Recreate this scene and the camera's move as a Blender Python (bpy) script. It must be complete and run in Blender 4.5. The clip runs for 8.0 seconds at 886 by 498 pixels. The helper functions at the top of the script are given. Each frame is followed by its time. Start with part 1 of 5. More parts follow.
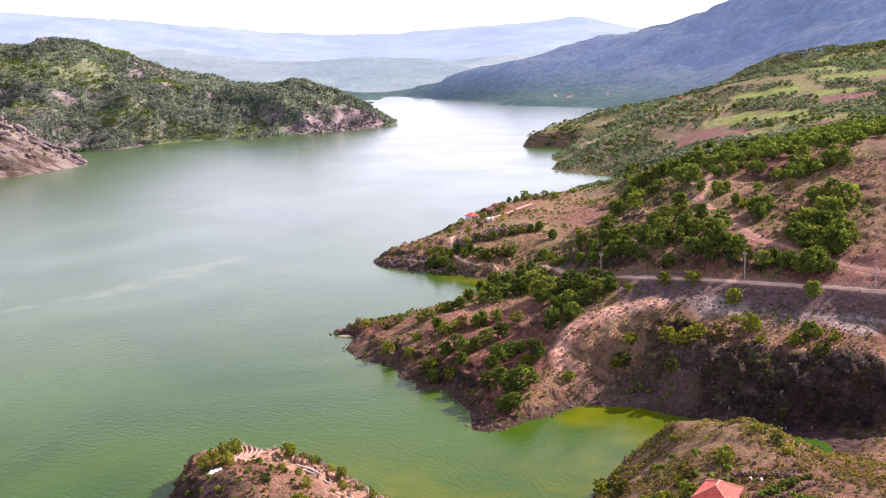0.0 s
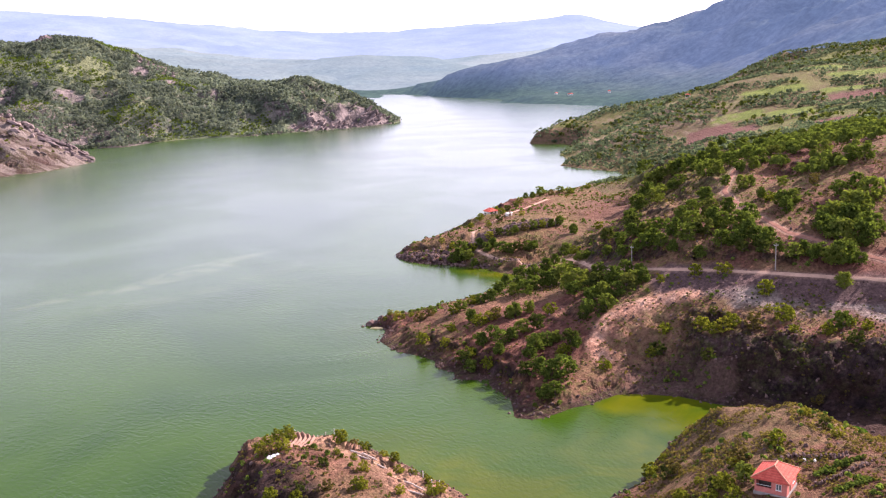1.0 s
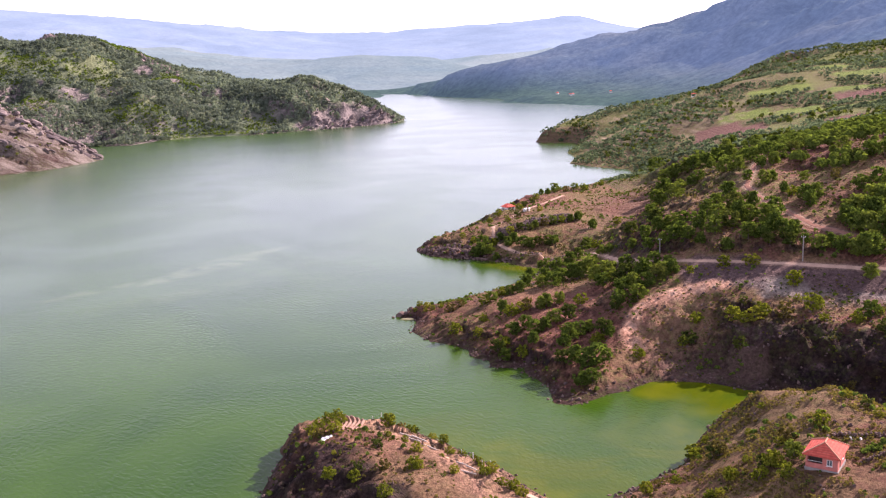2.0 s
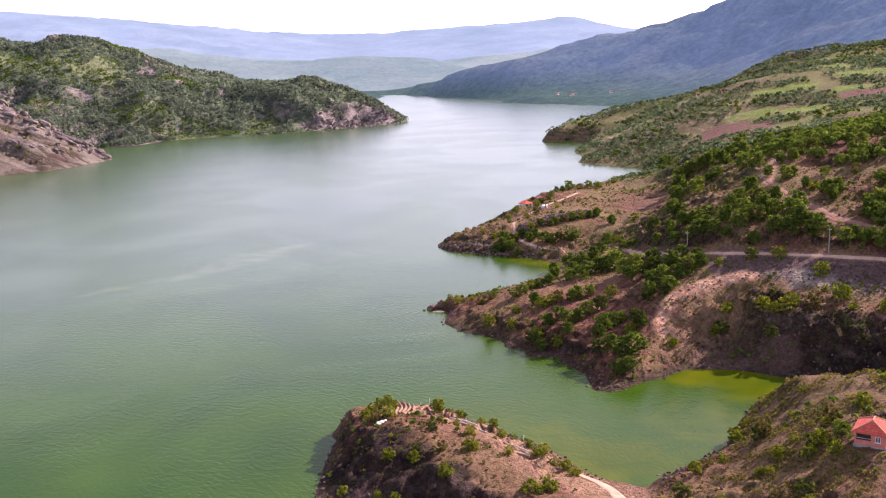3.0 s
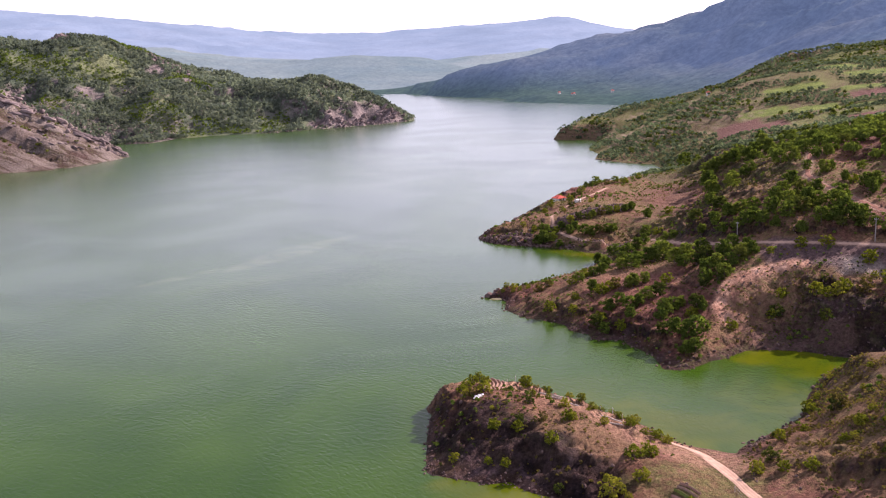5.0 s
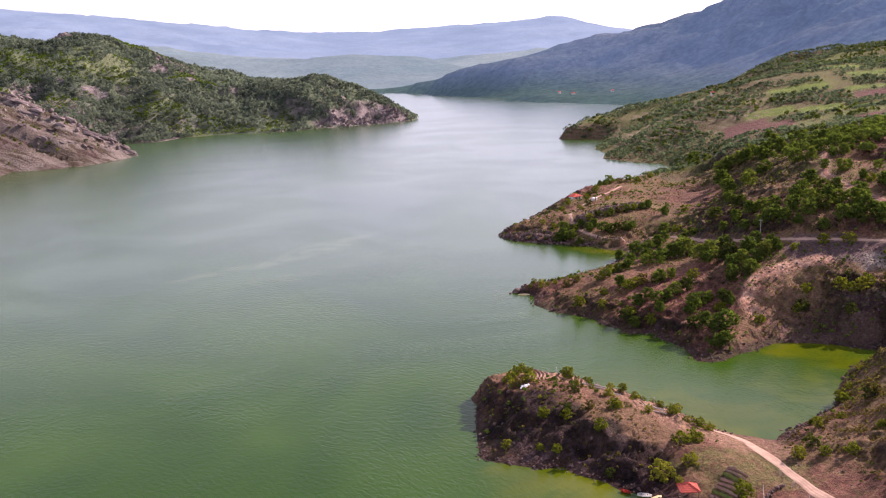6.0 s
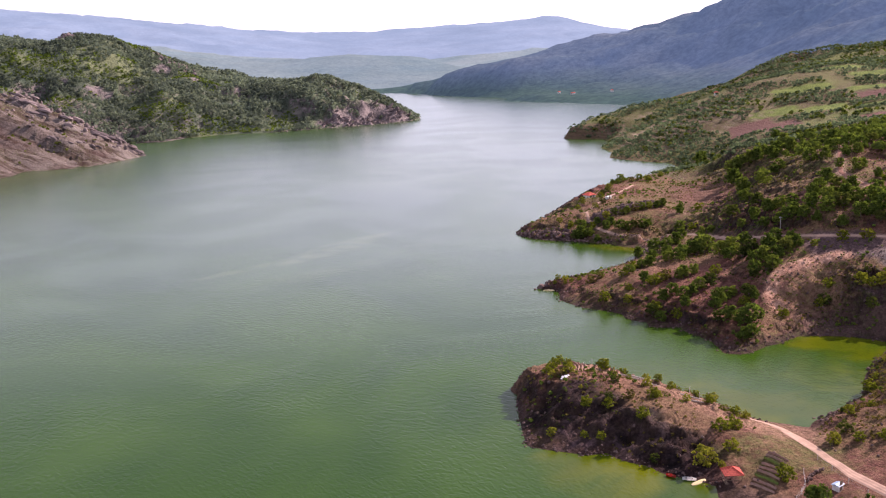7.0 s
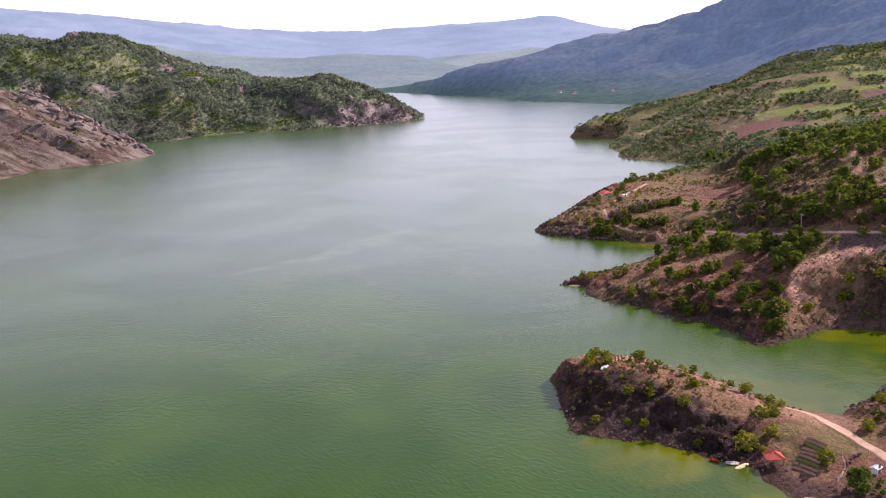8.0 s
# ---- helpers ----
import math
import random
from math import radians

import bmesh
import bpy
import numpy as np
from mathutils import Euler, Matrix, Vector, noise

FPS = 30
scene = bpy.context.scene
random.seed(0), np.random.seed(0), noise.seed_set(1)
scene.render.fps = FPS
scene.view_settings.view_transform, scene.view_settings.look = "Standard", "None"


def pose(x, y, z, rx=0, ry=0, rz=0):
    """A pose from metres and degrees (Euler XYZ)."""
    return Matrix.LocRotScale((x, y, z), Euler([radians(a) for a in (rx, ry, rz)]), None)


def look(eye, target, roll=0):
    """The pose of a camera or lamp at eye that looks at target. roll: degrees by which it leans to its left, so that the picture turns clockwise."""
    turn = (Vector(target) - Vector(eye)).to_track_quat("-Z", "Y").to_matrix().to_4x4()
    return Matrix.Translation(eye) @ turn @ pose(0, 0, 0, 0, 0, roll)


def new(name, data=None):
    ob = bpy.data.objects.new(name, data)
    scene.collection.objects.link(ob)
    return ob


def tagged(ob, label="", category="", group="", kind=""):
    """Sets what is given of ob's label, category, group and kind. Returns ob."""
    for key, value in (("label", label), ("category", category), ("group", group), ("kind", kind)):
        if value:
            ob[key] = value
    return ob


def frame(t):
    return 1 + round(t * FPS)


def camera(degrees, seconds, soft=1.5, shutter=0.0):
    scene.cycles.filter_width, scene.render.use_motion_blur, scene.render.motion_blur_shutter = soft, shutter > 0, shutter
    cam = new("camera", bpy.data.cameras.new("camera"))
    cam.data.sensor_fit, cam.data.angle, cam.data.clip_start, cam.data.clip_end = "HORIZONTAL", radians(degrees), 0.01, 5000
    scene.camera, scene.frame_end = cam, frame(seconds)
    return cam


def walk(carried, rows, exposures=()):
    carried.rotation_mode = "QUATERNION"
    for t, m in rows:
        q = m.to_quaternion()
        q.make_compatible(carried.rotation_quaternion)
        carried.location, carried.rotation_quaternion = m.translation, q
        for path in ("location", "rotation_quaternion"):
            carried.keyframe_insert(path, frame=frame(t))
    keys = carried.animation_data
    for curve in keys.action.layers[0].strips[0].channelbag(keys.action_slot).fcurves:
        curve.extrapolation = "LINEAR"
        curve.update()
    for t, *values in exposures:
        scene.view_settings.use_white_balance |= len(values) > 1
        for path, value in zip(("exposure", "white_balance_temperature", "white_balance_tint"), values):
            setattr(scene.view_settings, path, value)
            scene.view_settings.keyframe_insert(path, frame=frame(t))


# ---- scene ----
cam = camera(50.0, 8.0, soft=1.2)
PATH = [
    (0, (-0.706, -0.458, 76.776), (-0.358, 1.47, 76.378), -2.5),
    (0.5, (-5.931, -1.537, 76.754), (-5.579, 0.391, 76.353), -2.5),
    (1, (-11.614, -2.731, 76.595), (-11.256, -0.805, 76.193), -2.5),
    (1.5, (-16.885, -4.16, 76.103), (-16.522, -2.235, 75.701), -2.4),
    (3, (-34.481, -10.077, 75.166), (-34.1, -8.154, 74.767), -2.4),
    (3.5, (-40.216, -11.97, 75.254), (-39.829, -10.049, 74.854), -2.4),
    (4, (-46.51, -14.262, 75.311), (-46.118, -12.342, 74.911), -2.3),
    (4.5, (-51.936, -16.132, 75.346), (-51.539, -14.213, 74.946), -2.3),
    (6, (-70.933, -23.164, 76.838), (-70.516, -21.25, 76.435), -2.2),
    (6.5, (-76.374, -25.156, 77.206), (-75.952, -23.243, 76.802), -2.2),
    (7, (-83.087, -27.864, 77.826), (-82.657, -25.953, 77.422), -2.2),
    (7.5, (-89.153, -30.133, 78.264), (-88.717, -28.223, 77.859), -2.1),
    (8, (-95.785, -32.691, 78.798), (-95.344, -30.782, 78.392), -2.1),
]
walk(cam, [(t, look(eye, target, roll)) for t, eye, target, roll in PATH],
     [(0, 1.42, 6260, 37), (1.5, 1.28, 6260, 37), (3.5, 1.02, 6260, 37), (4.5, 0.91, 6260, 37), (6.5, 0.80, 6260, 37), (8, 0.77, 6260, 37)])

# ---- light ----
SUN_EL, SUN_AZ = 31.0, 69.0          # height of the sun, and its bearing east of the y axis
world = bpy.data.worlds.new("sky")
scene.world = world
world.use_nodes = True
wn = world.node_tree.nodes
sky = wn.new("ShaderNodeTexSky")
sky.sky_type = "NISHITA"
sky.sun_disc = False
sky.sun_elevation, sky.sun_rotation = radians(SUN_EL), radians(SUN_AZ)
sky.air_density, sky.dust_density, sky.ozone_density, sky.altitude = 1.0, 0.5, 1.0, 300
haze = wn.new("ShaderNodeHueSaturation")
haze.inputs["Saturation"].default_value = 0.36         # thin white haze
world.node_tree.links.new(sky.outputs[0], haze.inputs["Color"])
world.node_tree.links.new(haze.outputs[0], wn["Background"].inputs[0])
wn["Background"].inputs[1].default_value = 0.125
sun_lamp = bpy.data.lights.new("sun", "SUN")
sun_lamp.energy, sun_lamp.angle, sun_lamp.color = 5.0, radians(0.6), (1.0, 0.88, 0.73)
sun = new("sun", sun_lamp)
toward = Vector((math.sin(radians(SUN_AZ)) * math.cos(radians(SUN_EL)),
                 math.cos(radians(SUN_AZ)) * math.cos(radians(SUN_EL)), math.sin(radians(SUN_EL))))
sun.matrix_world = look(toward * 900, (0, 0, 0))


# ---- materials ----
class Nodes:
    """A small helper that strings shader nodes together."""

    def __init__(self, name):
        self.mat = bpy.data.materials.new(name)
        self.mat.use_nodes = True
        self.tree = self.mat.node_tree
        self.bsdf = self.tree.nodes["Principled BSDF"]
        self.obj = None

    def add(self, kind, ins=(), **props):
        n = self.tree.nodes.new(kind)
        for k, v in props.items():
            setattr(n, k, v)
        for k, v in dict(ins).items():
            self.put(n.inputs[k], v)
        return n

    def put(self, socket, v):
        if isinstance(v, bpy.types.NodeSocket):
            self.tree.links.new(v, socket)
        elif isinstance(v, (tuple, list)) and len(v) == 3 and socket.type == "RGBA":
            socket.default_value = (*v, 1)
        else:
            socket.default_value = v

    def coords(self):
        if self.obj is None:
            self.obj = self.add("ShaderNodeTexCoord")
        return self.obj.outputs["Object"]

    def noise(self, scale, detail=4.0, rough=0.55, dist=0.0, at=None):
        n = self.add("ShaderNodeTexNoise", {"Vector": at or self.coords(), "Scale": scale, "Detail": detail,
                                            "Roughness": rough, "Distortion": dist})
        return n.outputs[0]

    def ramp(self, fac, *stops):
        n = self.add("ShaderNodeValToRGB", {0: fac})
        el = n.color_ramp.elements
        while len(el) < len(stops):
            el.new(0.5)
        for e, (p, c) in zip(el, stops):
            e.position = p
            e.color = (*c, 1) if isinstance(c, (tuple, list)) else (c, c, c, 1)
        return n.outputs[0]

    def mix(self, fac, a, b, blend="MIX"):
        n = self.add("ShaderNodeMix", data_type="RGBA", blend_type=blend)
        for k, v in ((0, fac), (6, a), (7, b)):
            self.put(n.inputs[k], v)
        return n.outputs[2]

    def math(self, op, a, b=0.0):
        n = self.add("ShaderNodeMath", operation=op)
        self.put(n.inputs[0], a)
        self.put(n.inputs[1], b)
        return n.outputs[0]

    def attr(self, name):
        return self.add("ShaderNodeAttribute", attribute_name=name)

    def bump(self, height, strength, distance):
        n = self.add("ShaderNodeBump", {"Height": height, "Strength": strength, "Distance": distance})
        self.put(self.bsdf.inputs["Normal"], n.outputs[0])

    def done(self, color, rough=0.9, spec=0.2):
        self.put(self.bsdf.inputs["Base Color"], color)
        self.put(self.bsdf.inputs["Roughness"], rough)
        self.put(self.bsdf.inputs["Specular IOR Level"], spec)
        return self.mat


def split(n, socket):
    s = n.add("ShaderNodeSeparateColor")
    n.put(s.inputs[0], socket)
    return s.outputs


def ground_material():
    n = Nodes("ground")
    bare, grass, rock = split(n, n.attr("cover").outputs["Color"])
    track, tilled, scrub = split(n, n.attr("use").outputs["Color"])
    meadow, upland, bench = split(n, n.attr("lie").outputs["Color"])
    big, mid, fine = n.noise(0.035, 5), n.noise(0.22, 6, 0.6), n.noise(1.7, 6, 0.65)
    soil = n.ramp(mid, (0.3, (0.095, 0.040, 0.034)), (0.5, (0.21, 0.092, 0.068)), (0.7, (0.345, 0.175, 0.125)))
    dry = n.ramp(fine, (0.3, (0.17, 0.11, 0.055)), (0.7, (0.32, 0.225, 0.115)))
    base = n.mix(n.math("MULTIPLY", n.ramp(big, (0.42, 0.0), (0.58, 1.0)), 0.6), soil, dry)
    loam = n.ramp(fine, (0.3, (0.10, 0.082, 0.048)), (0.7, (0.21, 0.165, 0.10)))
    base = n.mix(n.math("MULTIPLY", upland, n.ramp(mid, (0.3, 0.5), (0.7, 1.0))), base, loam)
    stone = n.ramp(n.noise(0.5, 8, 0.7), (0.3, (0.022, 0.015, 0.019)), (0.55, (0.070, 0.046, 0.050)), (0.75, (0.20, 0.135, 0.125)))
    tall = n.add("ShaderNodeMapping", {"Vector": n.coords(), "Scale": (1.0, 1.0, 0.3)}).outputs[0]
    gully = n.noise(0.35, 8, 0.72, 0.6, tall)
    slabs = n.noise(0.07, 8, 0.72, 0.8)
    # gully and bed noises darken the stone where they also sink the bump
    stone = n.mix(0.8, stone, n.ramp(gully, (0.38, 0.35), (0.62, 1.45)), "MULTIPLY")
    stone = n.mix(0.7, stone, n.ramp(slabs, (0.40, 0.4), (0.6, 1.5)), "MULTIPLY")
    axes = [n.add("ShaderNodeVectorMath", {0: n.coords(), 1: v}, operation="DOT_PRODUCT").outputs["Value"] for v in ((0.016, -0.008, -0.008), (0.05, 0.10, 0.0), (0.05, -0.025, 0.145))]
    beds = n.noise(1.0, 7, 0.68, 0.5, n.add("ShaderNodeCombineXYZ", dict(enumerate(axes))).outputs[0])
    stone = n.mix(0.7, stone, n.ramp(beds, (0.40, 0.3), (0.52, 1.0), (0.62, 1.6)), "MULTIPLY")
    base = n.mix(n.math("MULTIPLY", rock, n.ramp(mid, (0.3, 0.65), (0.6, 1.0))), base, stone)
    raw = n.ramp(fine, (0.25, (0.40, 0.20, 0.14)), (0.75, (0.58, 0.35, 0.25)))
    base = n.mix(bare, base, raw)
    green = n.ramp(mid, (0.3, (0.085, 0.12, 0.03)), (0.65, (0.20, 0.23, 0.055)))
    tuft = n.ramp(n.noise(0.6, 6, 0.7), (0.47, 0.0), (0.62, 1.0))
    base = n.mix(n.math("MULTIPLY", tuft, scrub), base, green)
    base = n.mix(grass, base, n.ramp(n.noise(0.12, 5), (0.3, (0.12, 0.175, 0.035)), (0.7, (0.22, 0.28, 0.06))))
    base = n.mix(n.math("MULTIPLY", meadow, n.ramp(n.noise(0.5, 6, 0.7), (0.36, 0.15), (0.6, 1.0))), base, n.ramp(fine, (0.3, (0.10, 0.11, 0.032)), (0.7, (0.25, 0.22, 0.085))))
    base = n.mix(bench, base, n.ramp(mid, (0.3, (0.26, 0.20, 0.13)), (0.7, (0.40, 0.31, 0.21))))
    talus, gravel, scar = split(n, n.attr("cut").outputs["Color"])
    base = n.mix(talus, base, n.mix(n.ramp(fine, (0.3, 0.0), (0.7, 1.0)), (0.12, 0.076, 0.074), (0.205, 0.138, 0.126)))
    gravel = n.math("MULTIPLY", gravel, n.ramp(beds, (0.43, 0.15), (0.56, 1.0)))
    base = n.mix(gravel, base, n.ramp(fine, (0.3, (0.27, 0.225, 0.195)), (0.7, (0.44, 0.375, 0.325))))
    base = n.mix(scar, base, n.ramp(n.noise(0.5, 6, 0.65), (0.3, (0.40, 0.205, 0.135)), (0.5, (0.60, 0.345, 0.235)), (0.7, (0.72, 0.47, 0.34))))
    furrow = n.add("ShaderNodeTexWave", {"Vector": n.coords(), "Scale": 0.09, "Distortion": 2.0, "Detail": 2.0, "Detail Scale": 0.5},
                   bands_direction="DIAGONAL").outputs[1]
    field = n.ramp(furrow, (0.2, (0.15, 0.075, 0.060)), (0.8, (0.24, 0.130, 0.100)))
    base = n.mix(tilled, base, field)
    base = n.mix(track, base, n.ramp(fine, (0.3, (0.46, 0.30, 0.22)), (0.7, (0.62, 0.44, 0.34))))
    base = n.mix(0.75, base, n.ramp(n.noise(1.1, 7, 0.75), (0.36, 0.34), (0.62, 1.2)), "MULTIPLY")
    base = n.mix(0.35, base, n.ramp(n.noise(5.0, 4), (0.3, 0.62), (0.7, 1.25)), "MULTIPLY")
    h = n.math("ADD", n.math("MULTIPLY", fine, 0.6), n.math("MULTIPLY", n.noise(0.6, 8, 0.7), n.math("ADD", 0.7, rock)))
    crack = n.add("ShaderNodeTexVoronoi", {"Vector": n.coords(), "Scale": 0.55, "Randomness": 1.0}, feature="DISTANCE_TO_EDGE").outputs[0]
    h = n.math("ADD", h, n.math("MULTIPLY", rock, n.math("ADD", n.math("MULTIPLY", crack, 0.8), n.math("ADD", n.math("MULTIPLY", gully, 2.2), n.math("MULTIPLY", beds, 3.0)))))
    n.bump(h, 1.0, 1.5)
    return n.done(base, 0.95, 0.1)


def water_material():
    n = Nodes("lake_water")
    shallow = n.attr("shallow").outputs["Fac"]
    far_out = n.attr("open").outputs["Fac"]
    swirl = n.noise(0.012, 5, 0.5, 1.6)
    deep = n.ramp(swirl, (0.35, (0.019, 0.058, 0.004)), (0.65, (0.032, 0.080, 0.006)))
    edge = n.ramp(n.noise(0.05, 4, 0.5, 1.0), (0.35, (0.075, 0.092, 0.001)), (0.65, (0.11, 0.125, 0.002)))
    color = n.mix(n.math("MULTIPLY", shallow, n.ramp(n.noise(0.045, 4, 0.55, 1.6), (0.36, 0.35), (0.58, 1.0))), deep, edge)
    scum = n.math("MULTIPLY", n.attr("scum").outputs["Fac"], n.ramp(n.noise(0.05, 5, 0.6, 2.0), (0.42, 0.0), (0.6, 1.0)))
    color = n.mix(n.math("MULTIPLY", scum, 0.28), color, (0.20, 0.25, 0.13))
    place = n.add("ShaderNodeMapping", {"Vector": n.coords(), "Rotation": (0, 0, radians(-70)), "Scale": (1.9, 1.0, 1.0)}, vector_type="TEXTURE").outputs[0]
    waves = n.math("ADD", n.noise(1.15, 3, 0.55, 0.3, place), n.math("MULTIPLY", n.noise(2.4, 3, 0.6, 0.2, place), 0.4))
    calm = n.ramp(n.noise(0.011, 3, 0.5, 1.4), (0.40, 0.45), (0.58, 1.0))
    distant = n.attr("distant").outputs["Fac"]
    sheltered = n.math("SUBTRACT", 1.0, n.math("MULTIPLY", shallow, 0.55))
    n.bump(n.math("MULTIPLY", n.math("MULTIPLY", waves, n.math("MULTIPLY", calm, sheltered)), n.math("SUBTRACT", n.math("SUBTRACT", 1.0, n.math("MULTIPLY", far_out, 0.75)), n.math("MULTIPLY", distant, 0.23))), 0.6, 0.24)
    n.bsdf.inputs["IOR"].default_value = 1.33
    n.put(n.bsdf.inputs["Coat Weight"], n.math("MULTIPLY", distant, 0.5))
    n.bsdf.inputs["Coat Roughness"].default_value, n.bsdf.inputs["Coat IOR"].default_value = 0.24, 1.4
    chop = n.math("ADD", n.math("ADD", 0.08, n.math("MULTIPLY", far_out, 0.10)), n.math("MULTIPLY", calm, 0.05))
    return n.done(color, n.math("SUBTRACT", chop, n.math("MULTIPLY", shallow, 0.05)), n.math("ADD", 0.19, n.math("MULTIPLY", far_out, 0.81)))


def forest_floor_material():
    n = Nodes("hazed_forest_slope")
    rock = split(n, n.attr("cover").outputs["Color"])[2]
    mid, fine = n.noise(0.012, 6, 0.6), n.noise(0.09, 6, 0.7)
    # greens shifted towards blue-grey, the lake haze put into the colour
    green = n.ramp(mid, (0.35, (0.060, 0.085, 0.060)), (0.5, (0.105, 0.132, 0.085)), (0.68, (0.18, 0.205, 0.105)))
    stone = n.ramp(fine, (0.36, (0.05, 0.045, 0.048)), (0.6, (0.27, 0.225, 0.21)))
    base = n.mix(rock, green, stone)
    base = n.mix(0.5, base, n.ramp(fine, (0.3, 0.5), (0.7, 1.3)), "MULTIPLY")
    n.bump(fine, 1.0, 6.0)
    return n.done(base, 0.95, 0.1)


# Distant land whose aerial haze is painted in as bluish emission.
def distance_material(name, low, high, haze_glow, power, grain, foot=None):
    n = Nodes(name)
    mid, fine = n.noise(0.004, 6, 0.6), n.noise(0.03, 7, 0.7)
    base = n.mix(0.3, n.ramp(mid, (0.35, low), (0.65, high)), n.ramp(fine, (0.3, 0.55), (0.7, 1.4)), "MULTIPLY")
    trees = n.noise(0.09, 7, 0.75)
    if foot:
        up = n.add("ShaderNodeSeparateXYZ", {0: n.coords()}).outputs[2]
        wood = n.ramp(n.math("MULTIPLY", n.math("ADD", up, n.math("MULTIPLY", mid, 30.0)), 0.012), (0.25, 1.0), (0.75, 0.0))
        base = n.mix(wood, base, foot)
        # the painted haze is weaker over the wooded foot
        haze_glow = n.mix(wood, haze_glow, tuple(c * k for c, k in zip(haze_glow, (0.58, 0.62, 0.52))))
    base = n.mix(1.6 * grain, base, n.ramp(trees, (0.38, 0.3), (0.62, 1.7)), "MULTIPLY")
    patchy_haze = n.mix(0.24 + 0.5 * grain, haze_glow, n.ramp(n.noise(0.0045, 7, 0.7, 0.6), (0.36, 0.70), (0.64, 1.22)), "MULTIPLY")
    n.put(n.bsdf.inputs["Emission Color"], n.mix(grain, patchy_haze, n.ramp(trees, (0.38, 0.7), (0.62, 1.25)), "MULTIPLY"))
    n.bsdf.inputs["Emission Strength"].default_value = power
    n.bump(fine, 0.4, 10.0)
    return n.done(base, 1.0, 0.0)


GROUND, WATER, SLOPE = ground_material(), water_material(), forest_floor_material()
# low, high: base colours, bluest for the farthest range; then haze emission and strength
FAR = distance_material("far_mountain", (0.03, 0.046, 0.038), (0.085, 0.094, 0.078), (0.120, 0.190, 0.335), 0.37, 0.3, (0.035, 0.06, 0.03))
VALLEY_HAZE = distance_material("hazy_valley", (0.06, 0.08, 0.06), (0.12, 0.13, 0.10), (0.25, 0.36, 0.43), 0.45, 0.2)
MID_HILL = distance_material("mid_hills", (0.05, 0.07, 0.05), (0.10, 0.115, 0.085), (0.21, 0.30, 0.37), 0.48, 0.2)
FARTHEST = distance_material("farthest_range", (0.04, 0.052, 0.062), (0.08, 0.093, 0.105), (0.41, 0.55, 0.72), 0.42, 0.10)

# ---- the lie of the land: shorelines, crests and rims, in metres ----
SHORE_CAPE = [(200, -260), (120, -90), (96, 10), (60, 62), (22, 80), (6, 93), (-0.7, 102.6), (-3.6, 104.4), (-3.2, 107.6), (-4.2, 111.5), (-2.4, 115.7), (-4.2, 118.3), (-5.0, 119.7), (-9, 123), (-10, 127),
              (-13, 130), (-15, 135), (-19, 135), (-23, 138), (-29, 143), (-28, 148), (-25, 161), (-22, 171), (-18, 179), (-11, 183),
              (-4, 181), (4, 177), (9, 168), (13, 160), (17, 154), (19, 147), (22, 140), (29, 134)]
SHORE_BAY = [(29, 134), (35, 138), (50, 146), (58, 156), (68, 166), (77, 171), (88, 168), (95, 156), (98, 150), (100, 155), (96, 164),
             (88, 172), (81, 177), (75, 184), (67, 188), (62, 189), (56.8, 186.5), (54.3, 185.1), (50.2, 184.6), (46.2, 182.3), (42.5, 180.7), (40, 180.5), (36.8, 182.5), (38, 189),
             (38.9, 193.6), (37.9, 198.5), (36.5, 203.5), (37.5, 208), (35, 208.2), (32, 208.9), (29.6, 211), (30.5, 215.8), (28, 218), (26.7, 221.5), (27.5, 225.5),
             (25, 230.3), (22, 233.5), (19.5, 236.5), (17.2, 243), (16, 247.5), (18.5, 254), (19.3, 259), (16.5, 261), (16, 266)]
SHORE_COVE = [(16, 266), (26, 272), (44, 278), (62, 292), (76, 308), (85, 319), (78, 318), (64, 325), (53, 334), (42, 343), (37, 355), (45, 370),
              (70, 404), (96, 442), (122, 470), (158, 500), (200, 531), (206, 557), (194, 575), (183, 604), (200, 640), (205, 674),
              (228, 715), (236, 740), (211, 766), (214, 776), (236, 806), (300, 890), (390, 1047), (450, 1150)]
SHORE_FAR = [(450, 1150), (445, 1184), (413, 1257), (406, 1301), (374, 1383), (360, 1444), (376, 1500), (379, 1544), (352, 1608), (330, 1690), (303, 1850), (264, 2000)]
SHORE_LEFT = [(-640, 560), (-420, 640), (-320, 670), (-252, 705), (-240, 729), (-237, 760), (-222, 760), (-200, 751), (-191, 768), (-167, 805),
              (-150, 843), (-158, 856), (-186, 885), (-222, 930), (-222, 960), (-178, 978), (-144, 976), (-123, 1013), (-87, 1036), (-27, 1024),
              (12, 1039), (38, 1047), (100, 1067), (151, 1113), (140, 1180), (130, 1350), (180, 1650), (240, 1900), (264, 2000)]
CAPE_SOUTH_RIM = [(-19, 174, 4.0), (-18, 166, 5.2), (-16.5, 159, 5.9), (-12.5, 152, 6.3), (-8, 146, 6.3), (-4, 138.5, 5.9), (2, 131.5, 5.0), (8, 124, 3.6), (2, 118, 1.0)]
CAPE_FLANK = [(-22, 151, 2.6), (-16.5, 143, 2.9), (-11, 136.5, 2.9), (-6, 129.5, 2.4)]
CAPE_NORTH_RIM = [(-16, 177, 3.8), (-10, 178, 4.0), (-3, 174, 3.8), (4, 165, 3.5), (9, 156, 3.6), (13, 148, 3.2), (15, 140, 2.2), (21, 132, 1.4)]
CAPE_PATH = [(18.5, 141, 0.7), (20.6, 137, 0.8), (21.7, 131, 0.9), (22, 124.5, 1.0), (21.5, 117.5, 1.1), (20.9, 110, 1.5), (21.5, 100, 2.2), (25, 86, 4.2)]
